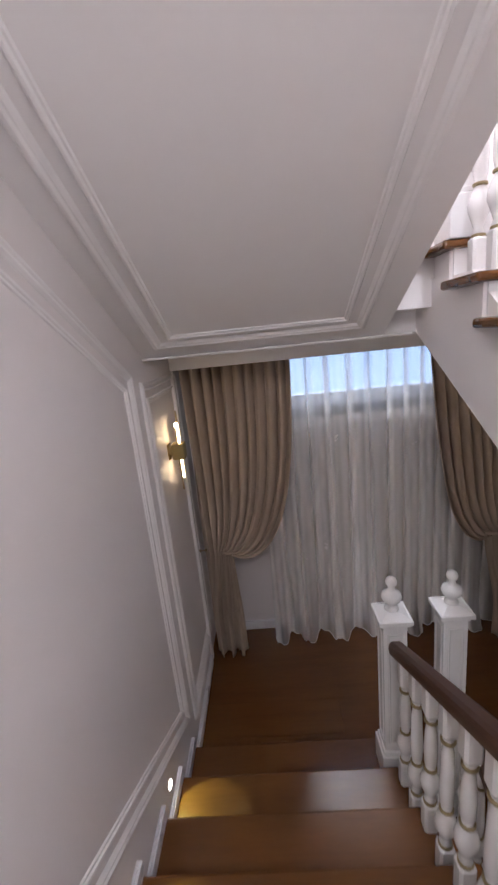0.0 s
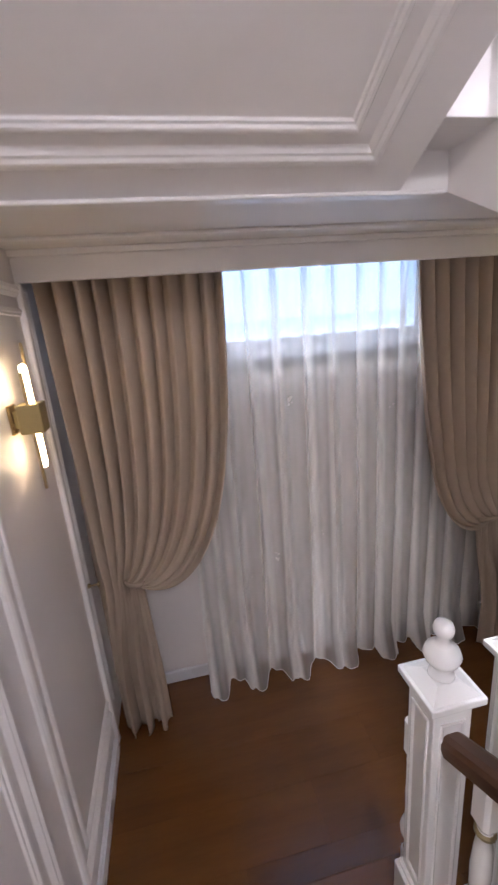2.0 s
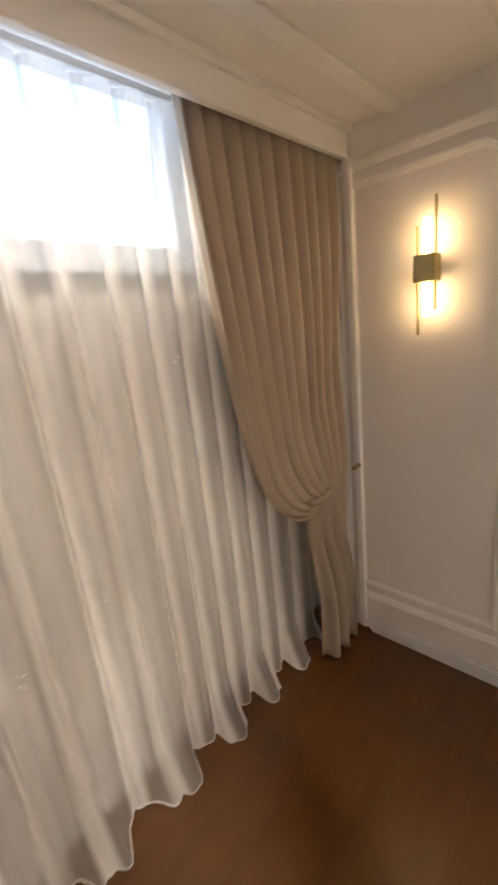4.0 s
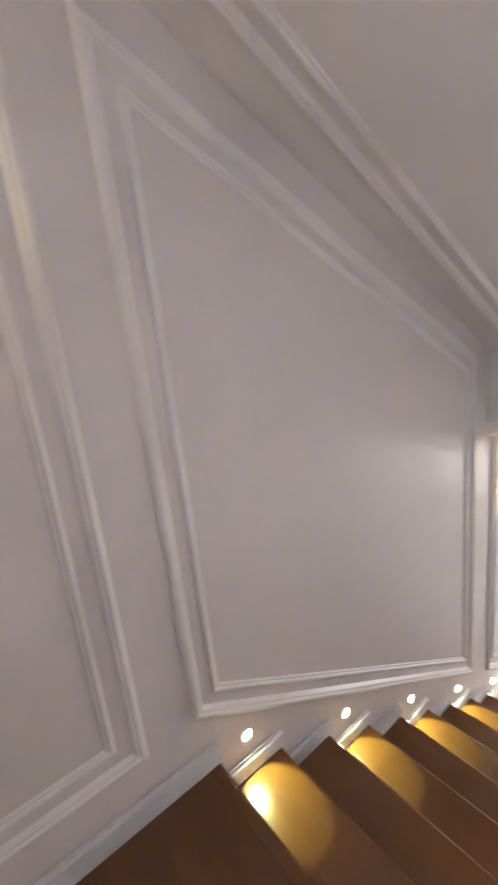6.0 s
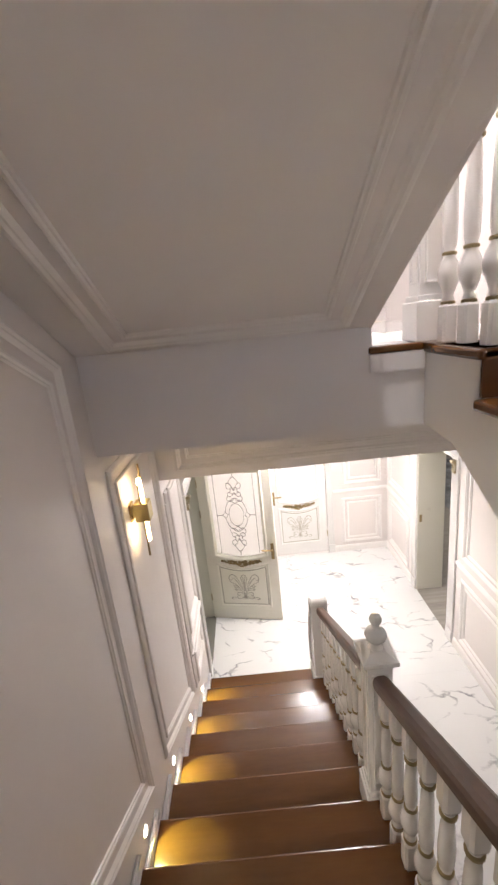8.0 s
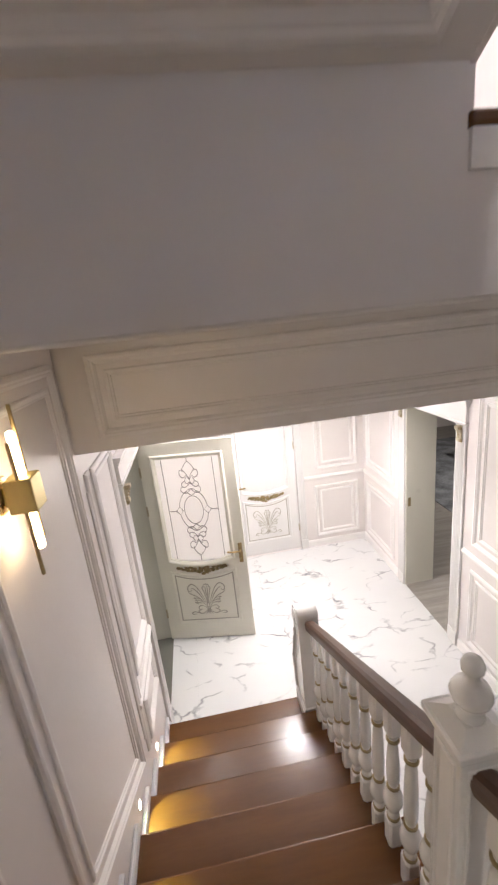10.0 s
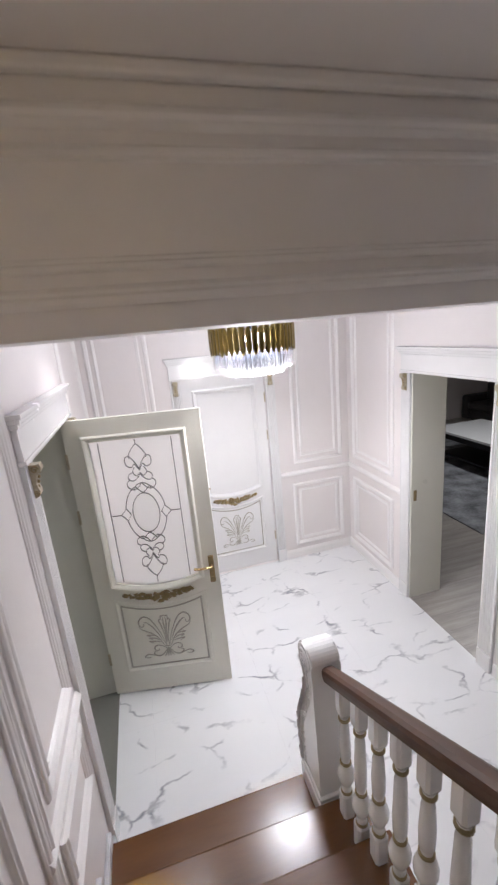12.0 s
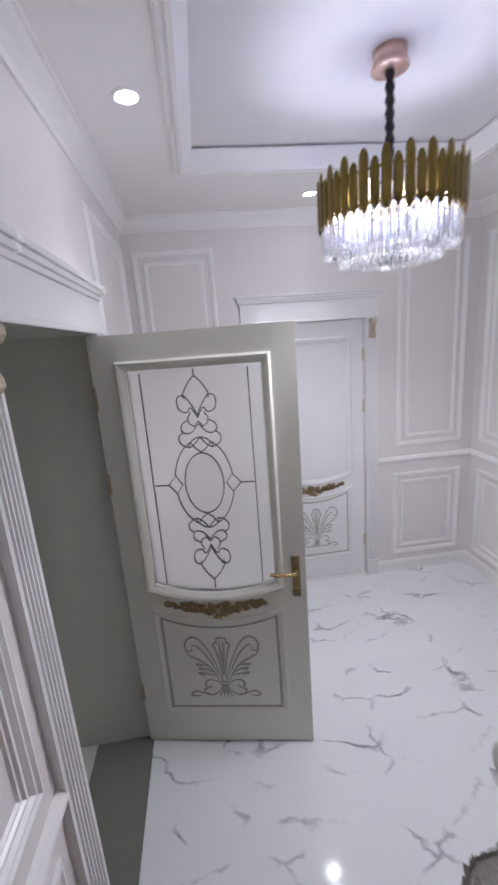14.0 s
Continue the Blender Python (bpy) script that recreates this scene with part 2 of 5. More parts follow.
ROSE = material("rose_gold", (0.80, 0.56, 0.46), 0.3, 0.9, vary=0.06, scale=30)
# dark grey-green paints in the lining's reflection on the glossy doorway floor
THRESH_REFLECT = material("threshold_painted_reflection", (0.20, 0.20, 0.175), 0.2, vary=0.06)
CANDLE = glow("candle_glow", (1.0, 0.88, 0.72), 7)
PANE = glass("window_pane", (0.72, 0.87, 1.0), 0.0, 1.1)
FRAME = material("window_frame_white", (0.78, 0.80, 0.84), 0.4)
SILL = material("sill_stone", (0.045, 0.05, 0.06), 0.35, vary=0.1)
SKIRT = material("skirting_paint", (0.74, 0.74, 0.76), 0.28, vary=0.02)
GREYWOOD = wood("grey_oak", (0.26, 0.24, 0.22), (0.40, 0.37, 0.34), 0.4, (1.0, 12.0, 12.0), 0.1)
RUG = material("rug_pile", (0.23, 0.24, 0.26), 0.95, vary=0.85, scale=4.0, bump=0.8, bump_scale=120)
LEATHER = material("dark_leather", (0.035, 0.032, 0.032), 0.45, vary=0.15, scale=12, bump=0.2, bump_scale=140)
TABLEW = material("white_gloss", (0.8, 0.82, 0.83), 0.08, vary=0.02)
STUCCO = material("stucco", (0.55, 0.52, 0.48), 0.85, vary=0.1, scale=3, bump=0.3, bump_scale=60)
GROUND = material("paving", (0.30, 0.29, 0.28), 0.85, vary=0.2, scale=1.0)


# ---- mesh helpers ----
def part(name, bm, mat, parent=None, label="", smooth=False):
    me = bpy.data.meshes.new(name)
    bmesh.ops.recalc_face_normals(bm, faces=bm.faces)
    bm.to_mesh(me)
    bm.free()
    me.materials.append(mat)
    if smooth:
        for p in me.polygons:
            p.use_smooth = True
    ob = new(name, me)
    if parent:
        ob.parent = parent
    if label:
        ob["label"] = label
    return ob


def thing(name, label, category, at=(0, 0, 0), group="", kind=""):
    ob = new(name)
    ob.empty_display_size = 0.1
    ob.location = at
    return tagged(ob, label, category, group, kind)


def structure(ob, label, category):
    return tagged(ob, label, category, kind="structure")


def box(bm, lo, hi, bevel=0.0):
    vs = [bm.verts.new((x, y, z)) for x in (lo[0], hi[0]) for y in (lo[1], hi[1]) for z in (lo[2], hi[2])]
    fs = [bm.faces.new([vs[i] for i in f]) for f in ((0, 1, 3, 2), (4, 6, 7, 5), (0, 4, 5, 1), (2, 3, 7, 6), (0, 2, 6, 4), (1, 5, 7, 3))]
    if bevel:
        es = list({e for f in fs for e in f.edges})
        bmesh.ops.bevel(bm, geom=es, offset=bevel, segments=2, affect="EDGES", profile=0.5)
    return bm


def boxes(*items, bevel=0.0):
    bm = bmesh.new()
    for lo, hi in items:
        box(bm, lo, hi, bevel)
    return bm


def prism(bm, poly, axis, a, b):
    """A polygon in the two other axes (in x, y, z order), pushed along axis from a to b."""
    def put(u, v, w):
        return {"x": (w, u, v), "y": (u, w, v), "z": (u, v, w)}[axis]
    lo = [bm.verts.new(put(u, v, a)) for u, v in poly]
    hi = [bm.verts.new(put(u, v, b)) for u, v in poly]
    bm.faces.new(lo)
    bm.faces.new(hi[::-1])
    for i in range(len(poly)):
        j = (i + 1) % len(poly)
        bm.faces.new((lo[i], lo[j], hi[j], hi[i]))
    return bm


def lathe(bm, profile, seg=16, at=(0, 0, 0), square=(), caps=True):
    """Rings of (radius, z). Indices in square are square in plan."""
    rings = []
    for i, (r, z) in enumerate(profile):
        ring = []
        for k in range(seg):
            a = 2 * math.pi * (k + 0.5) / seg
            c, s = math.cos(a), math.sin(a)
            q = r / max(abs(c), abs(s)) if i in square else r
            ring.append(bm.verts.new((at[0] + q * c, at[1] + q * s, at[2] + z)))
        rings.append(ring)
    for a, b in zip(rings, rings[1:]):
        for k in range(seg):
            j = (k + 1) % seg
            bm.faces.new((a[k], a[j], b[j], b[k]))
    if caps:
        bm.faces.new(rings[0][::-1])
        bm.faces.new(rings[-1])
    return bm


def offset_poly(poly, d):
    """Inset of a closed polygon given counter-clockwise."""
    out, n = [], len(poly)
    for i in range(n):
        p0, p1, p2 = (Vector(poly[i - 1]), Vector(poly[i]), Vector(poly[(i + 1) % n]))
        e1, e2 = (p1 - p0).normalized(), (p2 - p1).normalized()
        n1, n2 = Vector((-e1.y, e1.x)), Vector((-e2.y, e2.x))
        b = (n1 + n2) / (1 + n1.dot(n2))
        out.append(p1 + b * d)
    return out


PROFILE_WIDE = ((0, 0), (0, 0.009), (0.008, 0.016), (0.018, 0.019), (0.026, 0.013), (0.032, 0.013), (0.040, 0.005), (0.044, 0))
PROFILE_THIN = ((0, 0), (0, 0.007), (0.006, 0.012), (0.014, 0.012), (0.019, 0.006), (0.026, 0.006), (0.03, 0))


def moulding(bm, poly, put, profile):
    """A mitred frame along a closed polygon; put(u, v, h) lays plan u, v and height h into the world."""
    area2 = sum(poly[i - 1][0] * poly[i][1] - poly[i][0] * poly[i - 1][1] for i in range(len(poly)))
    if area2 < 0:
        poly = poly[::-1]
    rings = [[bm.verts.new(put(q[0], q[1], h)) for q in offset_poly(poly, d)] for d, h in profile]
    n = len(poly)
    for a, b in zip(rings, rings[1:]):
        for i in range(n):
            j = (i + 1) % n
            bm.faces.new((a[i], a[j], b[j], b[i]))
    return bm


def on_x(x, s):
    return lambda u, v, h: (x + s * h, u, v)


def on_y(y, s):
    return lambda u, v, h: (u, y + s * h, v)


def panel(poly, put, parent, gap=0.085, inner=True):
    """A wall panel's double frame, each a part."""
    part("panel_moulding", moulding(bmesh.new(), poly, put, PROFILE_WIDE), TRIM, parent)
    if inner:
        area2 = sum(poly[i - 1][0] * poly[i][1] - poly[i][0] * poly[i - 1][1] for i in range(len(poly)))
        q = [tuple(v) for v in offset_poly(poly if area2 > 0 else poly[::-1], gap)]
        part("panel_moulding", moulding(bmesh.new(), q, put, PROFILE_THIN), TRIM, parent)


def rect(a, b, c, d):
    return [(a, c), (b, c), (b, d), (a, d)]


def sweep(bm, path, section, up=Vector((0, 0, 1))):
    """Pushes a closed section (side, up) along a path of points."""
    rings = []
    n = len(path)
    for i, p in enumerate(path):
        d = (Vector(path[min(i + 1, n - 1)]) - Vector(path[max(i - 1, 0)])).normalized()
        side = d.cross(up).normalized()
        u = side.cross(d)
        rings.append([bm.verts.new(Vector(p) + side * a + u * b) for a, b in section])
    m = len(section)
    for a, b in zip(rings, rings[1:]):
        for k in range(m):
            j = (k + 1) % m
            bm.faces.new((a[k], a[j], b[j], b[k]))
    bm.faces.new(rings[0])
    bm.faces.new(rings[-1][::-1])
    return bm


def circle(r, n=8):
    return [(r * math.cos(2 * math.pi * k / n), r * math.sin(2 * math.pi * k / n)) for k in range(n)]


# ---- structure ----
TOP = 8.6
# long walls, each with its doorway
O1A, O1B, O1Z = -6.05, -5.22, 2.12      # doorway to the lounge
O2A, O2B, O2Z = -5.925, -4.985, 2.13    # doorway with the open door
bm = boxes(((XL - 0.25, YB - 0.2, -0.1), (XL, O1A, TOP)), ((XL - 0.25, O1B, -0.1), (XL, YW + 0.25, TOP)), ((XL - 0.25, O1A, O1Z), (XL, O1B, TOP)))
wall_left = structure(part("wall_west", bm, PAINT), "pale taupe painted wall with classical panel mouldings", "wall")
bm = boxes(((XR, YB - 0.2, -0.1), (XR + 0.3, O2A, TOP)), ((XR, O2B, -0.1), (XR + 0.3, YW + 0.25, TOP)), ((XR, O2A, O2Z), (XR + 0.3, O2B, TOP)))
wall_right = structure(part("wall_east", bm, PAINT), "pale taupe painted stair wall with classical panel mouldings", "wall")
bm = boxes(((XL, YW, -0.1), (0.55, YW + 0.25, TOP)), ((2.0, YW, -0.1), (XR, YW + 0.25, TOP)), ((0.55, YW, -0.1), (2.0, YW + 0.25, 4.24)), ((0.55, YW, 4.98), (2.0, YW + 0.25, TOP)))
wall_window = structure(part("wall_north", bm, PAINT), "pale painted outside wall with a high window", "wall")
BX0, BX1 = 0.885, 1.735                 # closed door in the back wall
bm = boxes(((BX0, YB - 0.2, -0.1), (BX1, YB - 0.12, 2.17)), ((BX0, YB - 0.12, -0.1), (BX1, YB, 0.004)), ((XL, YB - 0.2, -0.1), (BX0, YB, ZH)), ((BX1, YB - 0.2, -0.1), (XR, YB, ZH)), ((BX0, YB - 0.2, 2.155), (BX1, YB, ZH)))
wall_back = structure(part("wall_south", bm, PAINT), "pale panelled hall wall around a closed door", "wall")
structure(part("wall_under_landing", boxes(((XL, -0.2, 0), (XR, -0.1, ZL - 0.2))), PAINT), "plain painted wall under the half landing", "wall")
structure(part("wall_upper_hall", boxes(((XL, -7.3, Z2), (XR, -7.14, TOP))), PAINT), "pale painted wall of the upper hall", "wall")
structure(part("roof_ceiling", boxes(((XL, -7.3, TOP), (XR, YW, TOP + 0.1))), CEIL), "plain white ceiling above the stair well", "ceiling")
structure(part("upper_hall_ceiling", boxes(((XL, -7.14, 6.0), (XR, -3.6, 6.2))), CEIL), "plain white ceiling of the upper hall", "ceiling")

# upper floor slab with the deep panelled beam
slab_top = Z2 - 0.035
bm = boxes(((XL, YP, ZF), (XR, YF, slab_top)), ((XL, YQ, ZP), (XR, YP, slab_top)))
slab = structure(part("ceiling_beam", bm, CEIL), "painted plaster beam and soffit over the stair foot", "beam")
yy = YP
panel(rect(0.10, 2.47, ZP + 0.06, ZF - 0.07), on_y(yy, 1), slab, 0.07)
for y in (YF - 0.03, YF - 0.13):
    part("soffit_moulding", boxes(((XL, y - 0.035, ZF - 0.014), (XR, y, ZF)), bevel=0.005), TRIM, slab)
part("beam_crown", boxes(((XL, YP, ZF - 0.03), (XR, YP + 0.03, ZF)), bevel=0.008), TRIM, slab)
structure(part("upper_floor", boxes(((XL, YB, slab_top), (XR, YF - 0.05, Z2 - 0.001))), MARBLE), "polished pale stone floor of the upper hall", "floor")
structure(part("upper_floor_edge", boxes(((XL, YF - 0.05, slab_top), (1.2, Y2, Z2))), TREAD), "dark polished wooden edge of the upper floor", "floor")
nos = boxes(((1.2, YF - 0.05, Z2 - 0.026), (XB0 + 0.001, YF + 0.018, Z2 + 0.003)), bevel=0.008)
structure(part("floor_nosing", nos, TREAD), "dark wooden nosing along the upper floor edge", "nosing")

# hall ceiling with its tray
TX0, TX1, TY0, TY1, ZT = 0.62, 2.14, -6.37, -4.93, 2.975
bm = boxes(((XL, YB, ZH), (TX0, YQ, slab_top)), ((TX1, YB, ZH), (XR, YQ, slab_top)), ((TX0, YB, ZH), (TX1, TY0, slab_top)),
           ((TX0, TY1, ZH), (TX1, YQ, slab_top)), ((TX0, TY0, ZT), (TX1, TY1, slab_top)))
hall_ceiling = structure(part("ceiling", bm, CEIL), "white hall ceiling with a recessed tray", "ceiling")
part("tray_moulding", moulding(bmesh.new(), rect(TX0 - 0.05, TX1 + 0.05, TY0 - 0.05, TY1 + 0.05), lambda u, v, h: (u, v, ZH - h), ((0, 0), (0, 0.010), (0.012, 0.016), (0.020, 0.006), (0.030, 0.006), (0.034, 0.02), (0.052, 0.02), (0.056, 0.008), (0.098, -0.058), (0.104, -0.058), (0.104, -0.066), (0.06, -0.066))), TRIM, hall_ceiling)
crown = ((0, 0.09), (0.012, 0.09), (0.018, 0.07), (0.04, 0.045), (0.065, 0.022), (0.07, 0.01), (0.085, 0.01), (0.085, 0))
part("crown_moulding", moulding(bmesh.new(), rect(XL, XR, YB, YQ), lambda u, v, h: (u, v, ZH - h), crown), TRIM, hall_ceiling)


# sloping soffits under the flights above, and the landing between them
def soffit_b(y):
    return ZC - SB * (YC - y)


def soffit_a(y):
    return ZC + SA * (YC - y)


YT = -0.045                              # back of the curtain recess begins here
bm = bmesh.new()
prism(bm, [(YC, ZC), (YF, soffit_b(YF)), (YF, soffit_b(YF) + 0.1), (-1.2, 4.99), (YC, 4.99)], "x", XB0 + 0.001, XR)
soff_b = structure(part("soffit_over_lower_flight", bm, CEIL), "sloping plaster underside of the flight above", "ceiling")
bm = bmesh.new()
prism(bm, [(YC, ZC), (-4.2, soffit_a(-4.2)), (-4.2, soffit_a(-4.2) + 0.3), (YC, 5.07)], "x", XL, XA1)
soff_a = structure(part("soffit_over_upper_flight", bm, CEIL), "sloping plaster underside of the flight above", "ceiling")
bm = boxes(((XL, YC, ZC), (XR, YW, 5.09)), ((XA1, -0.86, 4.88), (XB0, YC, 5.09)), ((XB0 - 0.001, -0.93, 4.90), (XB0 + 0.052, YC, 5.087)))
land_c = structure(part("landing_ceiling", bm, CEIL), "flat plaster ceiling over the half landing", "ceiling")
structure(part("upper_landing_floor", boxes(((XL, YC - 0.3, 5.09), (XA1, YW, 5.125)), ((XA1, -0.9, 5.09), (XR, YW, 5.125))), TREAD), "dark wooden floor of the upper half landing", "floor")


def slope_b(u, v, h):
    k = 1 / math.hypot(1, SB)
    return (u, v - h * SB * k * -1, soffit_b(v) - h * k)


def slope_a(u, v, h):
    k = 1 / math.hypot(1, SA)
    return (u, v - h * SA * k, soffit_a(v) - h * k)


for put, x0, x1, ya, yb, owner in ((slope_b, 1.505, 2.46, -3.115, -0.80, soff_b), (slope_a, 0.06, 1.12, -3.9, -0.755, soff_a)):
    part("ceiling_moulding", moulding(bmesh.new(), rect(x0, x1, ya, yb), put, tuple((d * 1.1, h * 0.8) for d, h in PROFILE_WIDE)), TRIM, owner)
    part("ceiling_moulding", moulding(bmesh.new(), rect(x0 + 0.09, x1 - 0.09, ya + 0.08, yb - 0.08), put, PROFILE_THIN), TRIM, owner)
part("crease_moulding", boxes(((XL, YC - 0.03, ZC - 0.012), (1.38, YC + 0.02, ZC)), bevel=0.005), TRIM, land_c)
part("crease_moulding", boxes(((XL, -0.30, ZC - 0.014), (XR, -0.24, ZC)), bevel=0.005), TRIM, land_c)
# pelmet that hides the curtain rail
structure(part("pelmet", boxes(((XL, YT - 0.03, 4.655), (XR, YT, ZC)), ((XL, YT - 0.05, 4.745), (XR, YT - 0.03, ZC)), bevel=0.004), TRIM), "white painted pelmet board above the curtains", "pelmet")

# window
win = structure(thing("window_1", "high white-lit window with a grey frame", "window", (1.275, YW, 4.24)), "high white window with a dark sill behind sheer curtain", "window")
part("window_frame", boxes(((-0.725, 0.06, 0.0), (0.725, 0.13, 0.11)), ((-0.725, 0.06, 0.68), (0.725, 0.13, 0.74)), ((-0.725, 0.06, 0.11), (-0.665, 0.13, 0.68)), ((0.665, 0.06, 0.11), (0.725, 0.13, 0.68)), bevel=0.006), FRAME, win)
pane = part("pane", boxes(((-0.664, 0.09, 0.112), (0.664, 0.10, 0.678))), PANE, win)
pane.visible_shadow = False
part("window_sill", boxes(((-0.76, -0.05, -0.05), (0.76, 0.06, 0.0)), bevel=0.008), SILL, win, "dark grey sill")
structure(part("ground", boxes(((-80, YW + 0.4, -0.3), (80, 120, -0.1))), GROUND), "pale paving outside the house", "ground")
nb = structure(thing("neighbour_house", "pale rendered house across the yard", "house", (1.2, 9, -0.1)), "pale rendered house across the yard", "house")
part("wall", boxes(((-9, 0, 0), (9, 6, 4.6))), STUCCO, nb)
bmr = bmesh.new()
prism(bmr, [(-0.5, 4.6), (3.0, 6.2), (6.5, 4.6)], "x", -9.4, 9.4)
part("roof", bmr, GROUND, nb)

# hall floor of large marble slabs
floor = structure(part("floor", boxes(((XL - 0.25, YB, -0.12), (XR + 0.3, -0.1, -0.004))), GROUT), "polished white marble floor with grey veins", "floor")
TS = 0.8
yv = YB
while yv < -1.2:
    xv = XL
    y1 = min(yv + TS, -0.2)
    while xv < XR - 0.01:
        x1 = min(xv + TS, XR)
        part("marble_slab", boxes(((xv + 0.0002, yv + 0.0002, -0.003), (x1 - 0.0002, y1 - 0.0002, 0.0))), MARBLE, floor)
        xv = x1
    yv = y1
# doorway floor, coloured dark as if it mirrored the lining
part("threshold_slab", boxes(((XR + 0.002, O2A, -0.004), (XR + 0.3, O2B, -0.001))), THRESH_REFLECT, floor)

# half landing of dark planks
landing = structure(part("landing_floor", boxes(((XL, Y0 + 0.03, ZL - 0.2), (XR, YW, ZL - 0.006)), ((XL, YA - 0.03, ZL - 0.2), (1.2, Y0 + 0.03, ZL - 0.006))), TREAD), "dark polished wooden half landing", "floor")
PW = 0.26
yv = Y0
k = 0
while yv < YW:
    y1 = min(yv + PW, YW)
    cuts = [XL, 0.55 + 0.37 * (k % 4), 1.55 + 0.23 * ((k * 3) % 4), XR]
    for a, b in zip(cuts, cuts[1:]):
        part("plank", boxes(((a + 0.0002, yv + 0.0002, ZL - 0.006), (b - 0.0002, y1 - 0.0002, ZL))), TREAD, landing)
    yv = y1
    k += 1
part("landing_nosing", boxes(((1.36, Y0 - 0.002, ZL - 0.036), (XR, Y0 + 0.05, ZL + 0.0015)), bevel=0.012), TREAD, landing)

# lower flight
stair_b = structure(thing("lower_flight", "dark polished wooden stair flight with white sides", "stairs", (0, 0, 0)), "dark polished wooden stair flight with white sides", "stairs")
XS = 1.385
for k in range(1, 15):
    y, z = Y0 - GB * k, RB * (15 - k)
    x0 = XS - 0.02
    part("tread", boxes(((x0, y, z - 0.036), (XR - 0.001, y + GB + 0.03, z)), bevel=0.010), TREAD, stair_b)
    part("riser", boxes(((XS, y + 0.028, z - RB), (XR - 0.001, y + 0.045, z - 0.036))), TREAD, stair_b)
part("riser", boxes(((XS, Y0 + 0.028, ZL - RB), (XR - 0.001, Y0 + 0.045, ZL - 0.036))), TREAD, stair_b)
bm = bmesh.new()
poly = [(Y0 + 0.03, ZL - 0.04)]
for k in range(1, 15):
    y, z = Y0 - GB * k, RB * (15 - k)
    poly += [(y + GB + 0.04, z - 0.037), (y + 0.04, z - 0.037)]
poly += [(Y0 - GB * 14 + 0.04, 0.0), (Y0 - GB * 13 + 0.2, 0.0), (Y0 + 0.03, ZL - 0.36)]
prism(bm, poly, "x", XS, XS + 0.06)
part("stringer", bm, WHITE, stair_b, "white painted side stringer")
bm = bmesh.new()
prism(bm, [(Y0 - GB * 13, 0.0), (Y0 + 0.03, ZL - 0.36), (Y0 + 0.03, ZL - 0.30), (Y0 - GB * 13 - 0.1, 0.0)], "x", XS + 0.06, XR)
part("underside", bm, CEIL, stair_b)

# upper flight
stair_a = structure(thing("upper_flight", "dark polished wooden stair flight with white sides", "stairs", (0, 0, 0)), "dark polished wooden stair flight with white sides", "stairs")
XE = 1.19
for k in range(1, 8):
    y, z = YA - GA * (k - 1), ZL + RA * k
    part("tread", boxes(((XL + 0.001, y - GA - 0.03, z - 0.036), (XE + 0.03, y, z)), bevel=0.010), TREAD, stair_a)
    part("riser", boxes(((XL + 0.001, y - 0.045, z - RA), (XE, y - 0.028, z - 0.036))), TREAD, stair_a)
bm = bmesh.new()
poly = []
for k in range(1, 8):
    y, z = YA - GA * (k - 1) - 0.04, ZL + RA * k - 0.037
    poly += [(y, z - RA if k > 1 else ZL), (y, z)]
poly += [(YF, Z2 - 0.04), (YF, ZF), (YF + 0.25, ZF - 0.02), (YA, ZL - 0.30), (YA, ZL)]
prism(bm, poly, "x", XE - 0.05, XE)
part("stringer", bm, WHITE, stair_a, "white painted side stringer")
bm = bmesh.new()
prism(bm, [(YF + 0.25, ZF - 0.02), (YA, ZL - 0.30), (YA, ZL - 0.22), (YF + 0.25, ZF + 0.06)], "x", XL, XE - 0.05)
part("underside", bm, CEIL, stair_a)

# flight above the lower one, seen from its side through the well
stair_c = structure(thing("flight_above", "dark wooden treads on a white stair side", "stairs", (0, 0, 0)), "dark wooden treads on a white stair side", "stairs")
GC, RC, YTOP, ZTOP = 0.275, 0.155, -1.09, 5.125
bm = bmesh.new()
poly = [(-0.9, ZTOP - 0.037)]
for k in range(0, 12):
    y, z = YTOP - GC * k, ZTOP - RC * k
    if k:
        part("tread", boxes(((XB0 - 0.06, y, z - 0.036), (XR - 0.001, y + GC + 0.035, z)), bevel=0.012), TREAD, stair_c)
    else:
        part("tread", boxes(((XB0 - 0.06, y, z - 0.036), (XR - 0.001, -0.9, z)), bevel=0.012), TREAD, stair_c)
    part("riser", boxes(((XB0, y + 0.04, z - RC), (XR - 0.001, y + 0.055, z - 0.036))), WHITE, stair_c)
    poly += [(y + 0.05, z - 0.037), (y + 0.05, z - RC - 0.037)]
yl = YTOP - GC * 11
poly += [(YF - 0.2, Z2), (YF, Z2 - 0.02), (YF, soffit_b(YF)), (YC, ZC), (YC, 5.0), (-0.9, 5.0)]
poly = [p for p in poly if p[0] > YF - 0.25]
prism(bm, poly, "x", XB0 - 0.014, XB0)
part("stringer", bm, CEIL, stair_c, "white painted side stringer")

# fascia of the upper floor over the lower flight, and its side by the upper flight
structure(part("floor_fascia", boxes(((XE + 0.001, YF + 0.001, ZF - 0.003), (XB0 + 0.002, YF + 0.006, Z2 - 0.028)), ((XB0 + 0.002, YF + 0.001, ZF - 0.003), (XR, YF + 0.006, soffit_b(YF) + 0.006)), ((XE + 0.002, YF + 0.006, Z2 - 0.10), (XB0 - 0.002, YF + 0.016, Z2 - 0.028))), CEIL), "plain painted fascia of the upper floor", "wall")

# ---- panel mouldings on the stair walls ----
put_r, put_l = on_x(XR, -1), on_x(XL, 1)
DB = 0.18


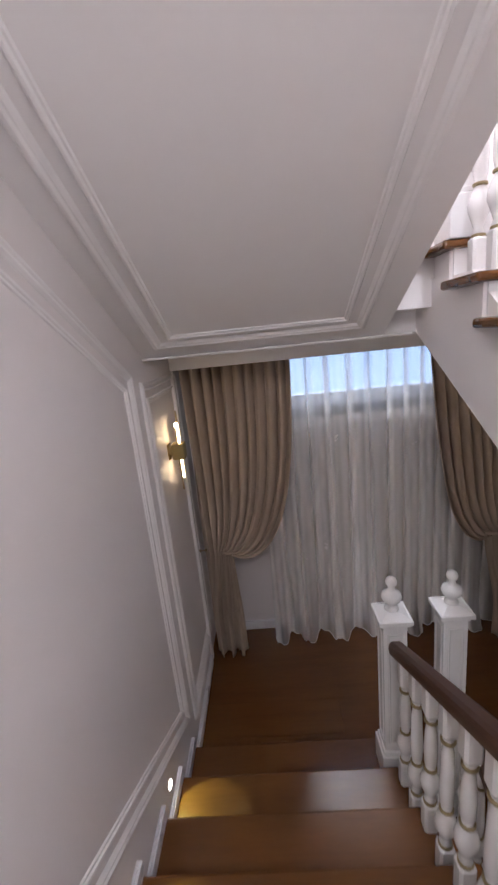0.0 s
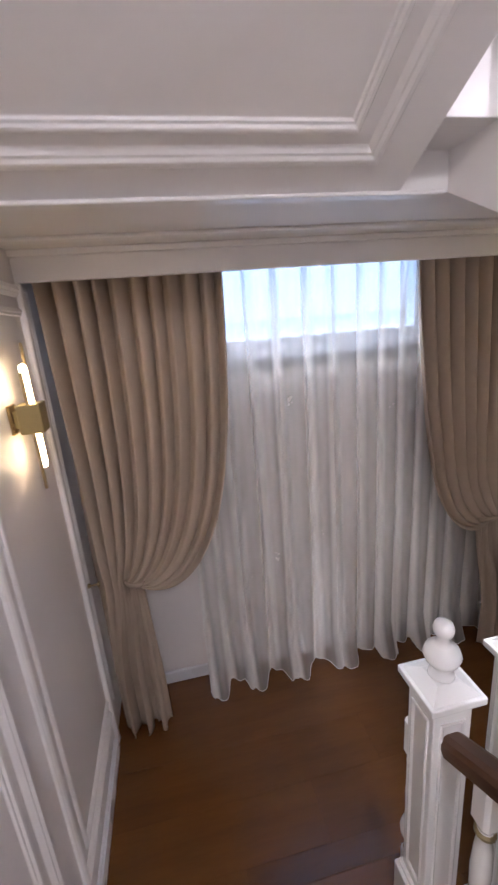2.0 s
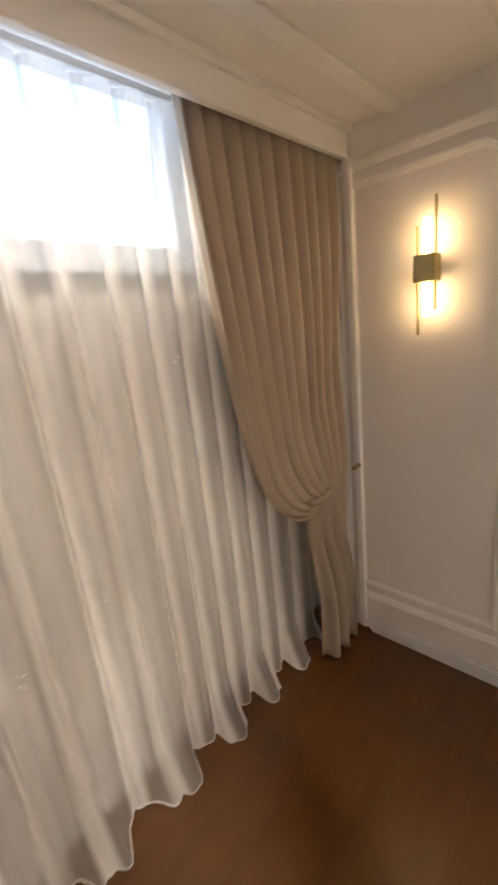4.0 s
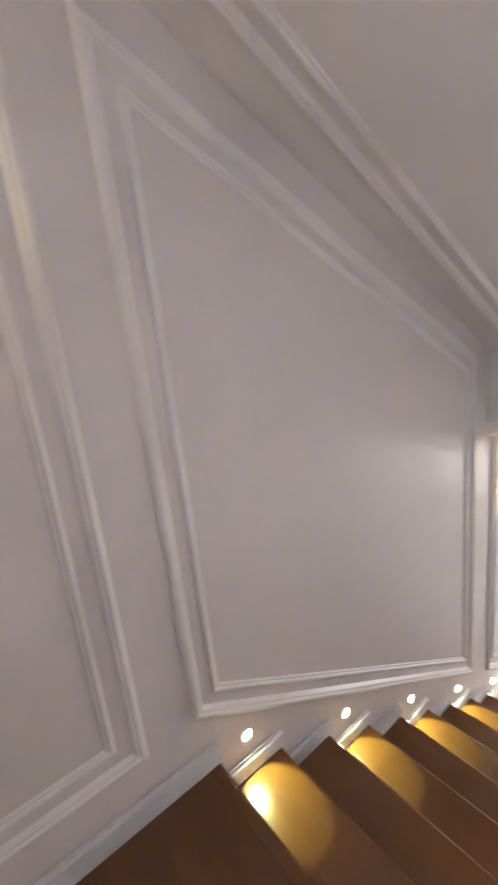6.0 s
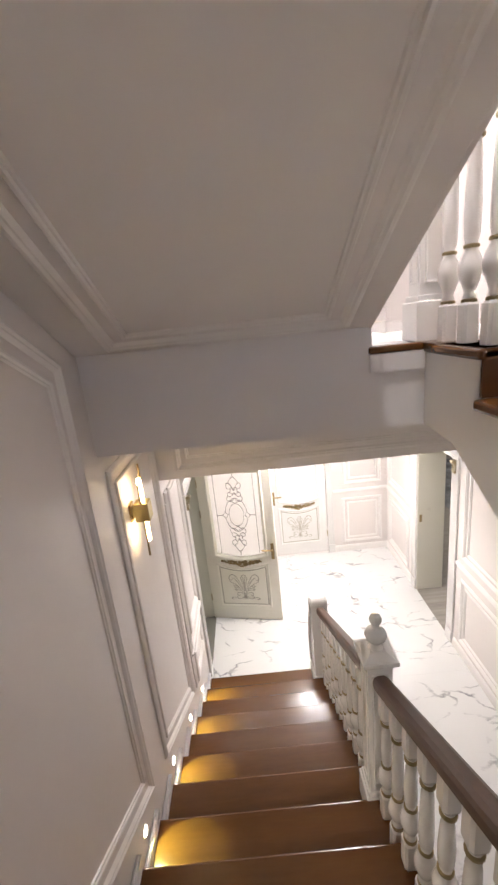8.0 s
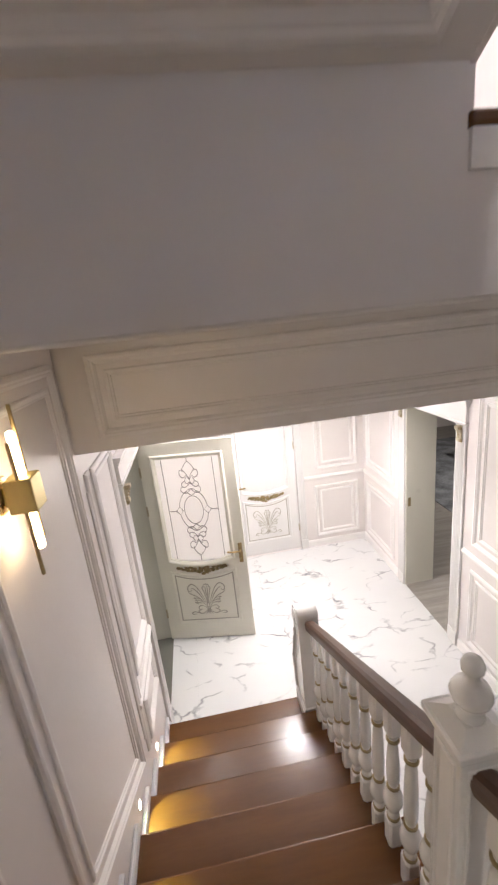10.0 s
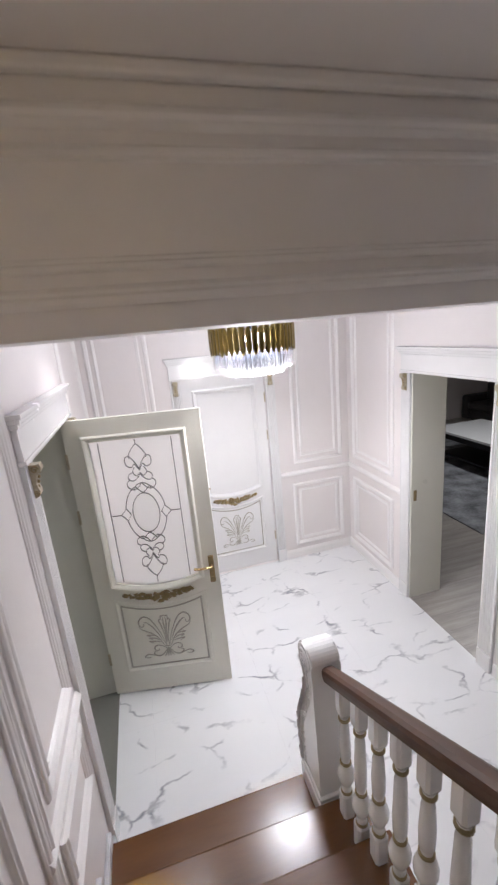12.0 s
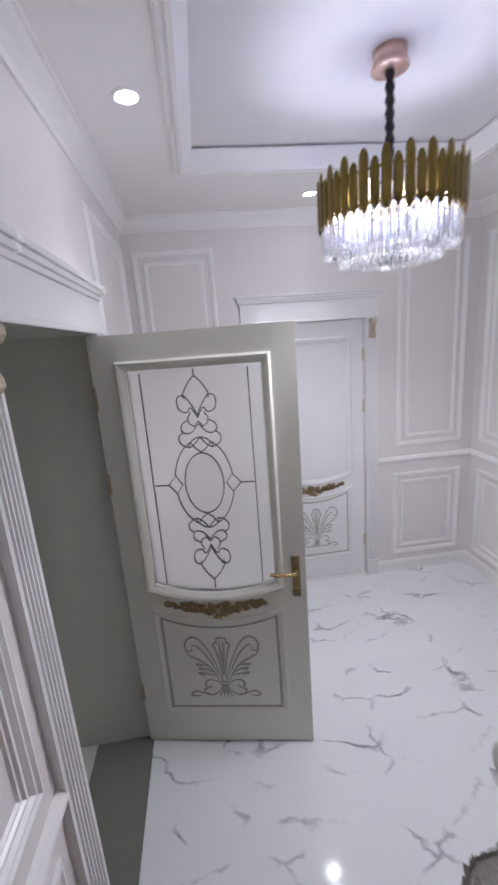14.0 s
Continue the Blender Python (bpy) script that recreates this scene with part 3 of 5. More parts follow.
def stair_panel_b(ya, yb, top_a, top_b, owner=wall_right):
    panel([(ya, noz_b(ya) + DB), (yb, noz_b(yb) + DB), (yb, top_b), (ya, top_a)], put_r, owner)


# landing panels, chamfered under the slope
panel([(0.02, 2.50), (-0.81, 2.50), (-0.81, 4.545), (-0.62, 4.645), (0.02, 4.645)], put_r, wall_right)
stair_panel_b(-0.97, -2.966, soffit_b(-0.97) - 0.15, soffit_b(-2.966) - 0.10)
stair_panel_b(-3.20, -4.08, 2.98, 2.98)
stair_panel_b(-4.20, -4.27, 2.45, 2.45)
panel([(0.02, 2.50), (-0.81, 2.50), (-0.81, 4.66), (-0.62, 4.645), (0.02, 4.645)], put_l, wall_left)
panel([(-0.94, noz_a(-0.94) + 0.2), (-2.95, noz_a(-2.95) + 0.2), (-2.95, soffit_a(-2.95) - 0.2), (-0.94, soffit_a(-0.94) - 0.2)], put_l, wall_left)
panel([(-3.15, Z2 + 0.2), (-4.6, Z2 + 0.2), (-4.6, 5.7), (-3.15, 5.7)], put_l, wall_left)
# vertical trims beside the curtain recess
for x0, x1, owner in ((XL, XL + 0.022, wall_left), (XR - 0.022, XR, wall_right)):
    part("recess_trim", boxes(((x0, YT - 0.045, ZL + 0.01), (x1, YT - 0.008, 4.655)), bevel=0.006), TRIM, owner)

# skirting: on the landing, and in steps down the flights
def skirt(y0, y1, z, x, s, owner, h=0.085):
    bm = boxes(((min(x, x + s * 0.022), y0, z), (max(x, x + s * 0.022), y1, z + h)))
    es = [e for e in bm.edges if all(v.co.z > z + h - 0.001 for v in e.verts) or (abs(e.verts[0].co.y - e.verts[1].co.y) < 1e-5 and abs(e.verts[0].co.x - e.verts[1].co.x) > 0.01)]
    bmesh.ops.bevel(bm, geom=es, offset=0.014, segments=3, affect="EDGES")
    part("skirting", bm, SKIRT, owner)


skirt(Y0 - 0.012, YT - 0.065, ZL, XR, -1, wall_right)
skirt(YA - 0.03, YT - 0.065, ZL, XL, 1, wall_left)
for k in range(1, 15):
    skirt(Y0 - GB * k - 0.012, Y0 - GB * (k - 1) + 0.028, RB * (15 - k), XR, -1, wall_right, 0.07)
for k in range(1, 8):
    y, z = YA - GA * (k - 1), ZL + RA * k
    skirt(y - GA - 0.028, y + 0.012, z, XL, 1, wall_left, 0.07)
skirt(-4.87, -4.80, 0, XR, -1, wall_right, 0.12)

bm = boxes(((XL + 0.023, YW - 0.02, ZL), (XR - 0.023, YW, ZL + 0.085)), bevel=0.008)
part("skirting", bm, SKIRT, wall_window)

# hall dado: chair rail, skirting and panels
rail_prof = [(0, 0), (0.014, 0.006), (0.024, 0.02), (0.024, 0.032), (0.012, 0.05), (0, 0.055)]


def dado(owner, put, a, b, axis_sign):
    bm = bmesh.new()
    lo = [bm.verts.new(put(a, 0.985 + v, u)) for u, v in rail_prof]
    hi = [bm.verts.new(put(b, 0.985 + v, u)) for u, v in rail_prof]
    for i in range(len(lo) - 1):
        bm.faces.new((lo[i], lo[i + 1], hi[i + 1], hi[i]))
    bm.faces.new(lo)
    bm.faces.new(hi[::-1])
    part("chair_rail", bm, TRIM, owner)
    bm = bmesh.new()
    sk = [(0, 0), (0.018, 0), (0.018, 0.075), (0.01, 0.095), (0, 0.1)]
    lo = [bm.verts.new(put(a, v, u)) for u, v in sk]
    hi = [bm.verts.new(put(b, v, u)) for u, v in sk]
    for i in range(len(lo) - 1):
        bm.faces.new((lo[i], lo[i + 1], hi[i + 1], hi[i]))
    bm.faces.new(lo)
    bm.faces.new(hi[::-1])
    part("baseboard", bm, TRIM, owner)


put_back = on_y(YB, 1)
dado(wall_back, put_back, XL, 0.784, 1)
dado(wall_back, put_back, 1.836, XR, 1)
dado(wall_left, put_l, -7.14, -6.185, 1)
dado(wall_left, put_l, -5.085, -1.3, 1)
dado(wall_right, put_r, -7.14, -6.04, -1)
dado(wall_right, put_r, -4.87, -4.20, -1)
panel(rect(0.055, 0.655, 0.15, 0.895), put_back, wall_back, 0.07)
panel(rect(0.055, 0.625, 1.12, 2.70), put_back, wall_back, 0.075)
panel(rect(1.985, 2.545, 1.12, 2.70), put_back, wall_back, 0.075)
panel(rect(1.985, 2.545, 0.15, 0.895), put_back, wall_back, 0.07)
for a, b in ((-7.04, -6.30), (-4.98, -4.2), (-4.1, -3.3), (-3.2, -2.4)):
    panel(rect(a, b, 0.15, 0.895), put_l, wall_left, 0.07)
    panel(rect(a, b, 1.12, 2.70 if b < -4.7 else (2.4 if a < -3.5 else 2.1)), put_l, wall_left, 0.075)
panel(rect(-7.04, -6.12, 1.12, 2.70), put_r, wall_right, 0.075)
panel(rect(-4.80, -4.32, 1.12, 2.44), put_r, wall_right, 0.05)
panel(rect(-4.80, -4.32, 0.62, 0.93), put_r, wall_right, 0.05)


# doorways: linings, fluted casings, cornice and gilt corbels
def casing(name, owner_label, put, a, b, z, depth_put, w=0.12):
    t = structure(thing(name, owner_label, "doorway"), owner_label, "doorway")
    for s0, s1 in ((a - w, a), (b, b + w)):
        bm = bmesh.new()
        prof = [(s0, 0.0), (s0, 0.022)]
        n = 5
        for i in range(n):
            u0 = s0 + 0.012 + (w - 0.024) * i / n
            u1 = s0 + 0.012 + (w - 0.024) * (i + 1) / n
            prof += [(u0 + 0.003, 0.022), ((u0 + u1) / 2, 0.013), (u1 - 0.003, 0.022)]
        prof += [(s1, 0.022), (s1, 0.0)]
        lo = [bm.verts.new(put(u, 0.14, h)) for u, h in prof]
        hi = [bm.verts.new(put(u, z, h)) for u, h in prof]
        for i in range(len(prof) - 1):
            bm.faces.new((lo[i], lo[i + 1], hi[i + 1], hi[i]))
        part("fluted_casing", bm, WHITE, t)
        bm = bmesh.new()
        vs = [put(u, v, h) for u in (s0 - 0.004, s1 + 0.0) for v in (0, 0.14) for h in (0, 0.028)]
        box(bm, tuple(min(c) for c in zip(*vs)), tuple(max(c) for c in zip(*vs)), 0.004)
        part("plinth_block", bm, WHITE, t)
    # frieze and cornice
    for (d0, d1, z0, z1, h) in ((w, w, z, z + 0.135, 0.026), (w + 0.008, w + 0.008, z - 0.012, z + 0.008, 0.034), (w + 0.01, w + 0.01, z + 0.135, z + 0.155, 0.036), (w + 0.02, w + 0.02, z + 0.155, z + 0.175, 0.048), (w + 0.032, w + 0.032, z + 0.175, z + 0.195, 0.058)):
        vs = [put(u, v, hh) for u in (a - d0, b + d1) for v in (z0, z1) for hh in (0, h)]
        part("cornice_board", box(bmesh.new(), tuple(min(c) for c in zip(*vs)), tuple(max(c) for c in zip(*vs)), 0.004), WHITE, t)
    # corbels: an S-scroll under the frieze
    for s in (a - w * 0.5, b + w * 0.5):
        c = Vector(put(s, z - 0.02, 0.022))
        outw = Vector(put(0, 0, 1)) - Vector(put(0, 0, 0))
        alongv = Vector(put(1, 0, 0)) - Vector(put(0, 0, 0))
        bm = bmesh.new()
        prof = [(0.0, 0.0), (0.050, 0.0), (0.056, -0.010), (0.056, -0.022), (0.048, -0.034), (0.036, -0.042), (0.026, -0.056), (0.021, -0.078), (0.024, -0.098), (0.030, -0.110), (0.030, -0.124), (0.020, -0.136), (0.0, -0.142)]
        lo = [bm.verts.new(c - alongv * 0.021 + outw * (h * 0.8) + Vector((0, 0, v))) for h, v in prof]
        hi = [bm.verts.new(c + alongv * 0.021 + outw * (h * 0.8) + Vector((0, 0, v))) for h, v in prof]
        for i in range(len(prof) - 1):
            bm.faces.new((lo[i], lo[i + 1], hi[i + 1], hi[i]))
        bm.faces.new(lo)
        bm.faces.new(hi[::-1])
        corbel = part("corbel", bm, CORBEL, t, "gilded carved scroll corbel")
        bm = bmesh.new()
        for k in (-1, 1):
            for ch0, cv0, rr, turn in ((0.026, -0.022, 0.018, 1), (0.014, -0.118, 0.014, -1)):
                pts = [c + alongv * (0.022 * k) + outw * (ch0 + rr * (1 - i / 16) * math.cos(turn * i * 0.62)) * 0.8 + Vector((0, 0, cv0 + rr * (1 - i / 16) * math.sin(turn * i * 0.62))) for i in range(15)]
                sweep(bm, pts, circle(0.0028, 5), alongv)
        for i in range(6):
            lathe(bm, [(0.001, -0.008), (0.006, -0.004), (0.006, 0.004), (0.001, 0.008)], 6, tuple(c + outw * (0.8 * (0.046 - 0.006 * i if i < 4 else 0.022)) + Vector((0, 0, -0.016 - i * 0.02))))
        part("scroll_carving", bm, OLDGOLD, corbel, "dark gilt scroll carving")
    return t


case_l = casing("doorway_lounge", "white fluted door casing with gilt corbels", put_l, O1A, O1B, O1Z, None)
case_r = casing("doorway_side", "white fluted door casing with gilt corbels", put_r, O2A, O2B, O2Z, None)
case_b = casing("doorway_back", "white fluted door casing with gilt corbels", put_back, BX0, BX1, 2.165, None, 0.095)
bm = boxes(((XL - 0.33, O1A, 0), (XL + 0.004, O1A + 0.012, O1Z)), ((XL - 0.33, O1B - 0.012, 0), (XL + 0.004, O1B, O1Z)), ((XL - 0.33, O1A + 0.012, O1Z - 0.012), (XL + 0.004, O1B - 0.012, O1Z)), bevel=0.002)
part("door_lining", bm, DOORP, case_l)
part("strike_plate", boxes(((XL - 0.05, O1A + 0.012, 0.98), (XL - 0.02, O1A + 0.016, 1.08)), bevel=0.001), OLDGOLD, case_l, "bronze strike plate")
bm = boxes(((XR - 0.004, O2A, 0), (XR + 0.45, O2A + 0.012, O2Z)), ((XR - 0.004, O2B - 0.012, 0), (XR + 0.45, O2B, O2Z)), ((XR - 0.004, O2A + 0.012, O2Z - 0.012), (XR + 0.45, O2B - 0.012, O2Z)), bevel=0.002)
part("door_lining", bm, LINING, case_r, "grey-green painted door lining")
# side room and lounge shells
structure(part("side_room_walls", boxes(((XR + 0.9, -6.6, 0), (XR + 1.0, -4.4, 2.6)), ((XR + 0.3, -6.7, 0), (XR + 1.0, -6.6, 2.6)), ((XR + 0.3, -4.5, 0), (XR + 1.0, -4.4, 2.6)), ((XR + 0.3, -6.7, 2.6), (XR + 1.0, -4.4, 2.7)), ((XR + 0.3, -6.7, -0.1), (XR + 1.0, -4.4, -0.002))), LINING), "grey-green walls of an unlit side room", "wall")
LX = -6.5
structure(part("lounge_walls", boxes(((LX - 0.1, -11.5, 0), (LX, -2.4, 2.9)), ((LX, -11.6, 0), (XL - 0.25, -11.5, 2.9)), ((LX, -2.5, 0), (XL - 0.25, -2.4, 2.9)), ((LX, -11.6, 2.9), (XL - 0.25, -2.4, 3.0))), PAINT), "plain walls of the lounge", "wall")
structure(part("lounge_wall_south", boxes(((XL - 0.35, -11.5, 0), (XL - 0.25, YB - 0.2, 2.9))), PAINT), "plain wall of the lounge", "wall")
lf = structure(part("lounge_floor", boxes(((LX, -11.5, -0.12), (XL - 0.25, -2.5, -0.006))), GROUT), "grey wooden plank floor of the lounge", "floor")
for i in range(53):
    y = -11.5 + i * 0.17
    a = LX
    cut = -3.2 + 0.9 * (i % 3)
    for x0, x1 in ((LX, cut), (cut, XL - 0.002 if O1A < y + 0.085 < O1B else XL - 0.25)):
        if y > -2.6:
            continue
        part("floorboard", boxes(((x0 + 0.0008, y + 0.0008, -0.006), (x1 - 0.0008, y + 0.1692, 0.0))), GREYWOOD, lf)


# ---- railings ----
def baluster_meshes(h):
    """Turned baluster of height h, and its three rings."""
    b = 0.029
    prof = [(b, 0), (b, 0.13), (0.016, 0.148), (0.024, 0.156), (0.017, 0.168), (0.026, 0.195), (0.039, 0.232), (0.040, 0.255), (0.032, 0.285), (0.019, 0.308), (0.024, 0.318),
            (0.018, 0.328), (0.025, 0.352), (0.027, 0.42), (0.022, h - 0.22), (0.016, h - 0.175), (0.024, h - 0.165), (0.018, h - 0.155), (b, h - 0.125), (b, h)]
    bm = lathe(bmesh.new(), prof, 16, square=(0, 1, 18, 19))
    me = bpy.data.meshes.new("baluster")
    bmesh.ops.recalc_face_normals(bm, faces=bm.faces)
    bm.to_mesh(me)
    bm.free()
    me.materials.append(WHITE)
    for i, p in enumerate(me.polygons):
        p.use_smooth = 32 <= i < len(me.polygons) - 34
    rings = []
    for z, r in ((0.143, 0.0265), (0.318, 0.0262), (h - 0.165, 0.0265)):
        rb = lathe(bmesh.new(), [(r * 0.7, z - 0.008), (r, z - 0.004), (r, z + 0.004), (r * 0.7, z + 0.008)], 16)
        rm = bpy.data.meshes.new("ring")
        rb.to_mesh(rm)
        rb.free()
        rm.materials.append(GOLD2)
        rings.append(rm)
    return me, rings


GOLD2 = material("ring_gilding", (0.30, 0.24, 0.13), 0.45, 0.5, vary=0.2, scale=60)


def baluster(meshes, at, parent):
    ob = new("baluster", meshes[0])
    ob.parent = parent
    ob.location = at
    for rm in meshes[1]:
        r = new("ring", rm)
        r.parent = ob
        r["label"] = "gilded ring"


def newel(at, h, parent):
    """Square post with panelled faces, cap and turned finial; h to the finial's top."""
    x, y, z = at
    w = 0.058
    top = h - 0.21
    p = part("newel_post", boxes(((x - w, y - w, z), (x + w, y + w, z + top)), bevel=0.004), WHITE, parent, "white square newel post")
    part("base_block", boxes(((x - w - 0.02, y - w - 0.02, z), (x + w + 0.02, y + w + 0.02, z + 0.16)), ((x - w - 0.01, y - w - 0.01, z + 0.16), (x + w + 0.01, y + w + 0.01, z + 0.185)), bevel=0.005), WHITE, p)
    part("cap", boxes(((x - w - 0.008, y - w - 0.008, z + top - 0.03), (x + w + 0.008, y + w + 0.008, z + top - 0.012)), ((x - w - 0.024, y - w - 0.024, z + top - 0.012), (x + w + 0.024, y + w + 0.024, z + top + 0.012)), bevel=0.004), WHITE, p)
    bm = bmesh.new()
    vs = [bm.verts.new((x + a * 0.075, y + b * 0.075, z + top + 0.01)) for a, b in ((-1, -1), (1, -1), (1, 1), (-1, 1))]
    us = [bm.verts.new((x + a * 0.035, y + b * 0.035, z + top + 0.035)) for a, b in ((-1, -1), (1, -1), (1, 1), (-1, 1))]
    for i in range(4):
        bm.faces.new((vs[i], vs[(i + 1) % 4], us[(i + 1) % 4], us[i]))
    bm.faces.new(us)
    part("cap_slope", bm, WHITE, p)
    f = z + top + 0.03
    bm = lathe(bmesh.new(), [(0.036, 0), (0.034, 0.012), (0.022, 0.024), (0.024, 0.034), (0.044, 0.055), (0.050, 0.072), (0.044, 0.09), (0.024, 0.104), (0.018, 0.112), (0.017, 0.13), (0.026, 0.142), (0.028, 0.156), (0.022, 0.172), (0.008, 0.18)], 24, (x, y, f))
    part("finial", bm, WHITE, p, smooth=True)
    for put, c in ((on_x(x + w, 1), y), (on_x(x - w, -1), y), (on_y(y + w, 1), x), (on_y(y - w, -1), x)):
        part("face_moulding", moulding(bmesh.new(), rect(c - 0.038, c + 0.038, z + 0.23, z + top - 0.07), put, ((0, 0), (0, 0.004), (0.005, 0.006), (0.01, 0.003), (0.012, 0))), WHITE, p)
    return p


RAILSEC = [(-0.034, -0.028), (0.034, -0.028), (0.036, -0.012), (0.036, 0.008), (0.030, 0.022), (0.016, 0.030), (-0.016, 0.030), (-0.030, 0.022), (-0.036, 0.008), (-0.036, -0.012)]


def handrail(name, path, parent):
    return part(name, sweep(bmesh.new(), path, RAILSEC), RAIL, parent, "dark brown polished wooden handrail")


XRB, XRA = 1.462, 1.125
HB, HA = 0.722, 0.712           # handrail axis above the nosing lines
rail_b = thing("lower_railing", "white turned balusters and brown handrail on the lower flight", "railing", (0, 0, 0))
newel((XRB - 0.04, -1.105, ZL - RB), 3.645 - ZL + RB, rail_b)
newel((XRB, -2.985, 7 * RB), 2.258 - 7 * RB, rail_b)
handrail("handrail", [(XRB, y, noz_b(y) + HB) for y in (-1.165, -1.8, -2.4, -2.925)], rail_b)
handrail("handrail", [(XRB, y, noz_b(y) + HB) for y in (-3.045, -3.5, -4.0, -4.60)], rail_b)
bal = {d: baluster_meshes(d * RB / GB + HB - 0.028) for d in (0.07, 0.2045)}
for k in range(1, 15):
    for d in (0.07, 0.2045):
        y = Y0 - GB * k + d
        if abs(y + 2.985) > 0.09 and abs(y + 1.105) > 0.09 and y > -4.56:
            baluster(bal[d], (XRB, y, RB * (15 - k)), rail_b)
# scroll newel at the stair foot: S-shaped side, rolled head, acanthus carving down its front
YN = -4.58
sc = [(0.0, 0.153), (0.185, 0.153), (0.215, 0.25), (0.232, 0.36), (0.240, 0.46), (0.236, 0.54), (0.215, 0.62), (0.176, 0.70), (0.140, 0.77), (0.118, 0.83), (0.112, 0.88), (0.122, 0.93)]
sc += [(0.118 + 0.085 * math.cos(radians(d)), 1.02 + 0.068 * math.sin(radians(d))) for d in range(-60, 181, 12)]
sc += [(0.030, 0.99), (0.024, 0.94), (0.020, 0.8), (0.006, 0.5), (0.0, 0.3)]
bm = bmesh.new()
prism(bm, [(YN - p, z) for p, z in sc], "x", 1.396, 1.546)
bmesh.ops.bevel(bm, geom=[e for e in bm.edges if abs(e.verts[0].co.x - e.verts[1].co.x) < 1e-6], offset=0.009, segments=3, affect="EDGES")
scroll = part("scroll_newel", bm, WHITE, rail_b, "white carved scroll newel")
bm = boxes(((1.378, -4.800, 0.153), (1.564, -4.555, 0.255)), ((1.386, -4.795, 0.255), (1.556, -4.563, 0.278)), bevel=0.006)
part("base_block", bm, WHITE, scroll)


def lobe(bm, at, along, out, length, width, rise):
    """A pointed, ridged leaf lobe that lies along a surface."""
    side = along.cross(out).normalized()
    rings = []
    for i in range(7):
        f = i / 6
        w = width * math.sin(math.pi * (0.12 + 0.86 * f)) ** 0.8
        c = at + along * (length * f) + out * (rise * (0.25 + 1.6 * f * f * (1.25 - f)))
        rings.append([bm.verts.new(c + side * w * q - out * (abs(q) * w * 0.55 - (0.0035 if q in (-0.5, 0.5) else 0))) for q in (-1, -0.5, 0, 0.5, 1)])
    for a, b in zip(rings, rings[1:]):
        for k in range(4):
            bm.faces.new((a[k], a[k + 1], b[k + 1], b[k]))


rnd = random.Random(4)
front = [Vector((0, YN - p, z)) for p, z in sc[2:13]]
bm = bmesh.new()
for i in range(len(front) - 1):
    a, b = front[i], front[i + 1]
    along = (b - a).normalized()
    out = Vector((0, -along.z, along.y))
    if out.y > 0.3:
        out = -out
    for s in range(3):
        c = a.lerp(b, s / 3)
        spread = 0.5 if i < 8 else 0.25
        for q in (-2, -1, 0, 1, 2):
            turn = Vector((q * spread * 0.5 + rnd.uniform(-0.1, 0.1), 0, 0))
            lobe(bm, c + Vector((1.471 + q * 0.031, 0, 0)) + along * 0.012 * (abs(q) % 2), (along + turn).normalized(), out, rnd.uniform(0.05, 0.07), 0.0155, 0.010 + 0.005 * (abs(q) == 2))
        for x, k in ((1.545, 1), (1.397, -1)):
            for row in range(2):
                lobe(bm, c - out * (0.004 + 0.026 * row) + Vector((x, 0, 0)), (along + out * rnd.uniform(-0.75, -0.3)).normalized(), Vector((k, 0, 0)), rnd.uniform(0.045, 0.062), 0.013, 0.010 - 0.003 * row)
part("leaf_carving", bm, WHITE, scroll, smooth=True)
for x in (1.548, 1.394):
    bm = bmesh.new()
    pts = []
    for i in range(34):
        a = i * 0.40 - 1.0
        r = 0.062 * (1 - i / 38)
        pts.append((x, YN - 0.116 + r * math.cos(a), 1.02 + 0.85 * r * math.sin(a)))
    sweep(bm, pts, circle(0.007, 6), Vector((1, 0, 0)))
    part("scroll_spiral", bm, WHITE, scroll, smooth=True)

rail_a = thing("upper_railing", "white turned balusters and brown handrail on the upper flight", "railing", (0, 0, 0))
newel((XRA, -1.12, ZL + RA), 3.645 - ZL - RA, rail_a)
handrail("handrail", [(XRA, y, noz_a(y) + HA) for y in (-1.18, -1.7, -2.2, -2.62)] + [(XRA, -2.75, Z2 + 0.80), (XRA, -2.9, Z2 + 0.82), (XRA, -3.23, Z2 + 0.82)], rail_a)
bal_a = {d: baluster_meshes(d * RA / GA + HA - 0.028 ) for d in (0.075, 0.221)}
for k in range(1, 7):
    for d in (0.075, 0.221):
        y = YA - GA * (k - 1) - d
        if abs(y + 1.12) > 0.09:
            baluster(bal_a[d], (XRA, y, ZL + RA * k), rail_a)
for y in (-2.80, -2.95, -3.10):
    baluster(bal_a[0.221], (XRA, y, Z2), rail_a)
newel((XRA, -3.28, Z2), 1.2, rail_a)
rail_c = thing("flight_above_railing", "white turned balusters and brown handrail above", "railing", (0, 0, 0))
XRC = XB0 + 0.04
newel((XRC, -1.02, ZTOP), 1.2, rail_c)
zc = lambda y: ZTOP - (YTOP - y) / GC * RC
handrail("handrail", [(XRC, y, zc(y) + 0.72) for y in (-1.08, -2.0, -3.0, -4.1)], rail_c)
bal_c = {d: baluster_meshes(d * RC / GC + 0.69) for d in (0.07, 0.207)}
for k in range(1, 11):
    for d in (0.07, 0.207):
        baluster(bal_c[d], (XRC, YTOP - GC * k + d, ZTOP - RC * k), rail_c)


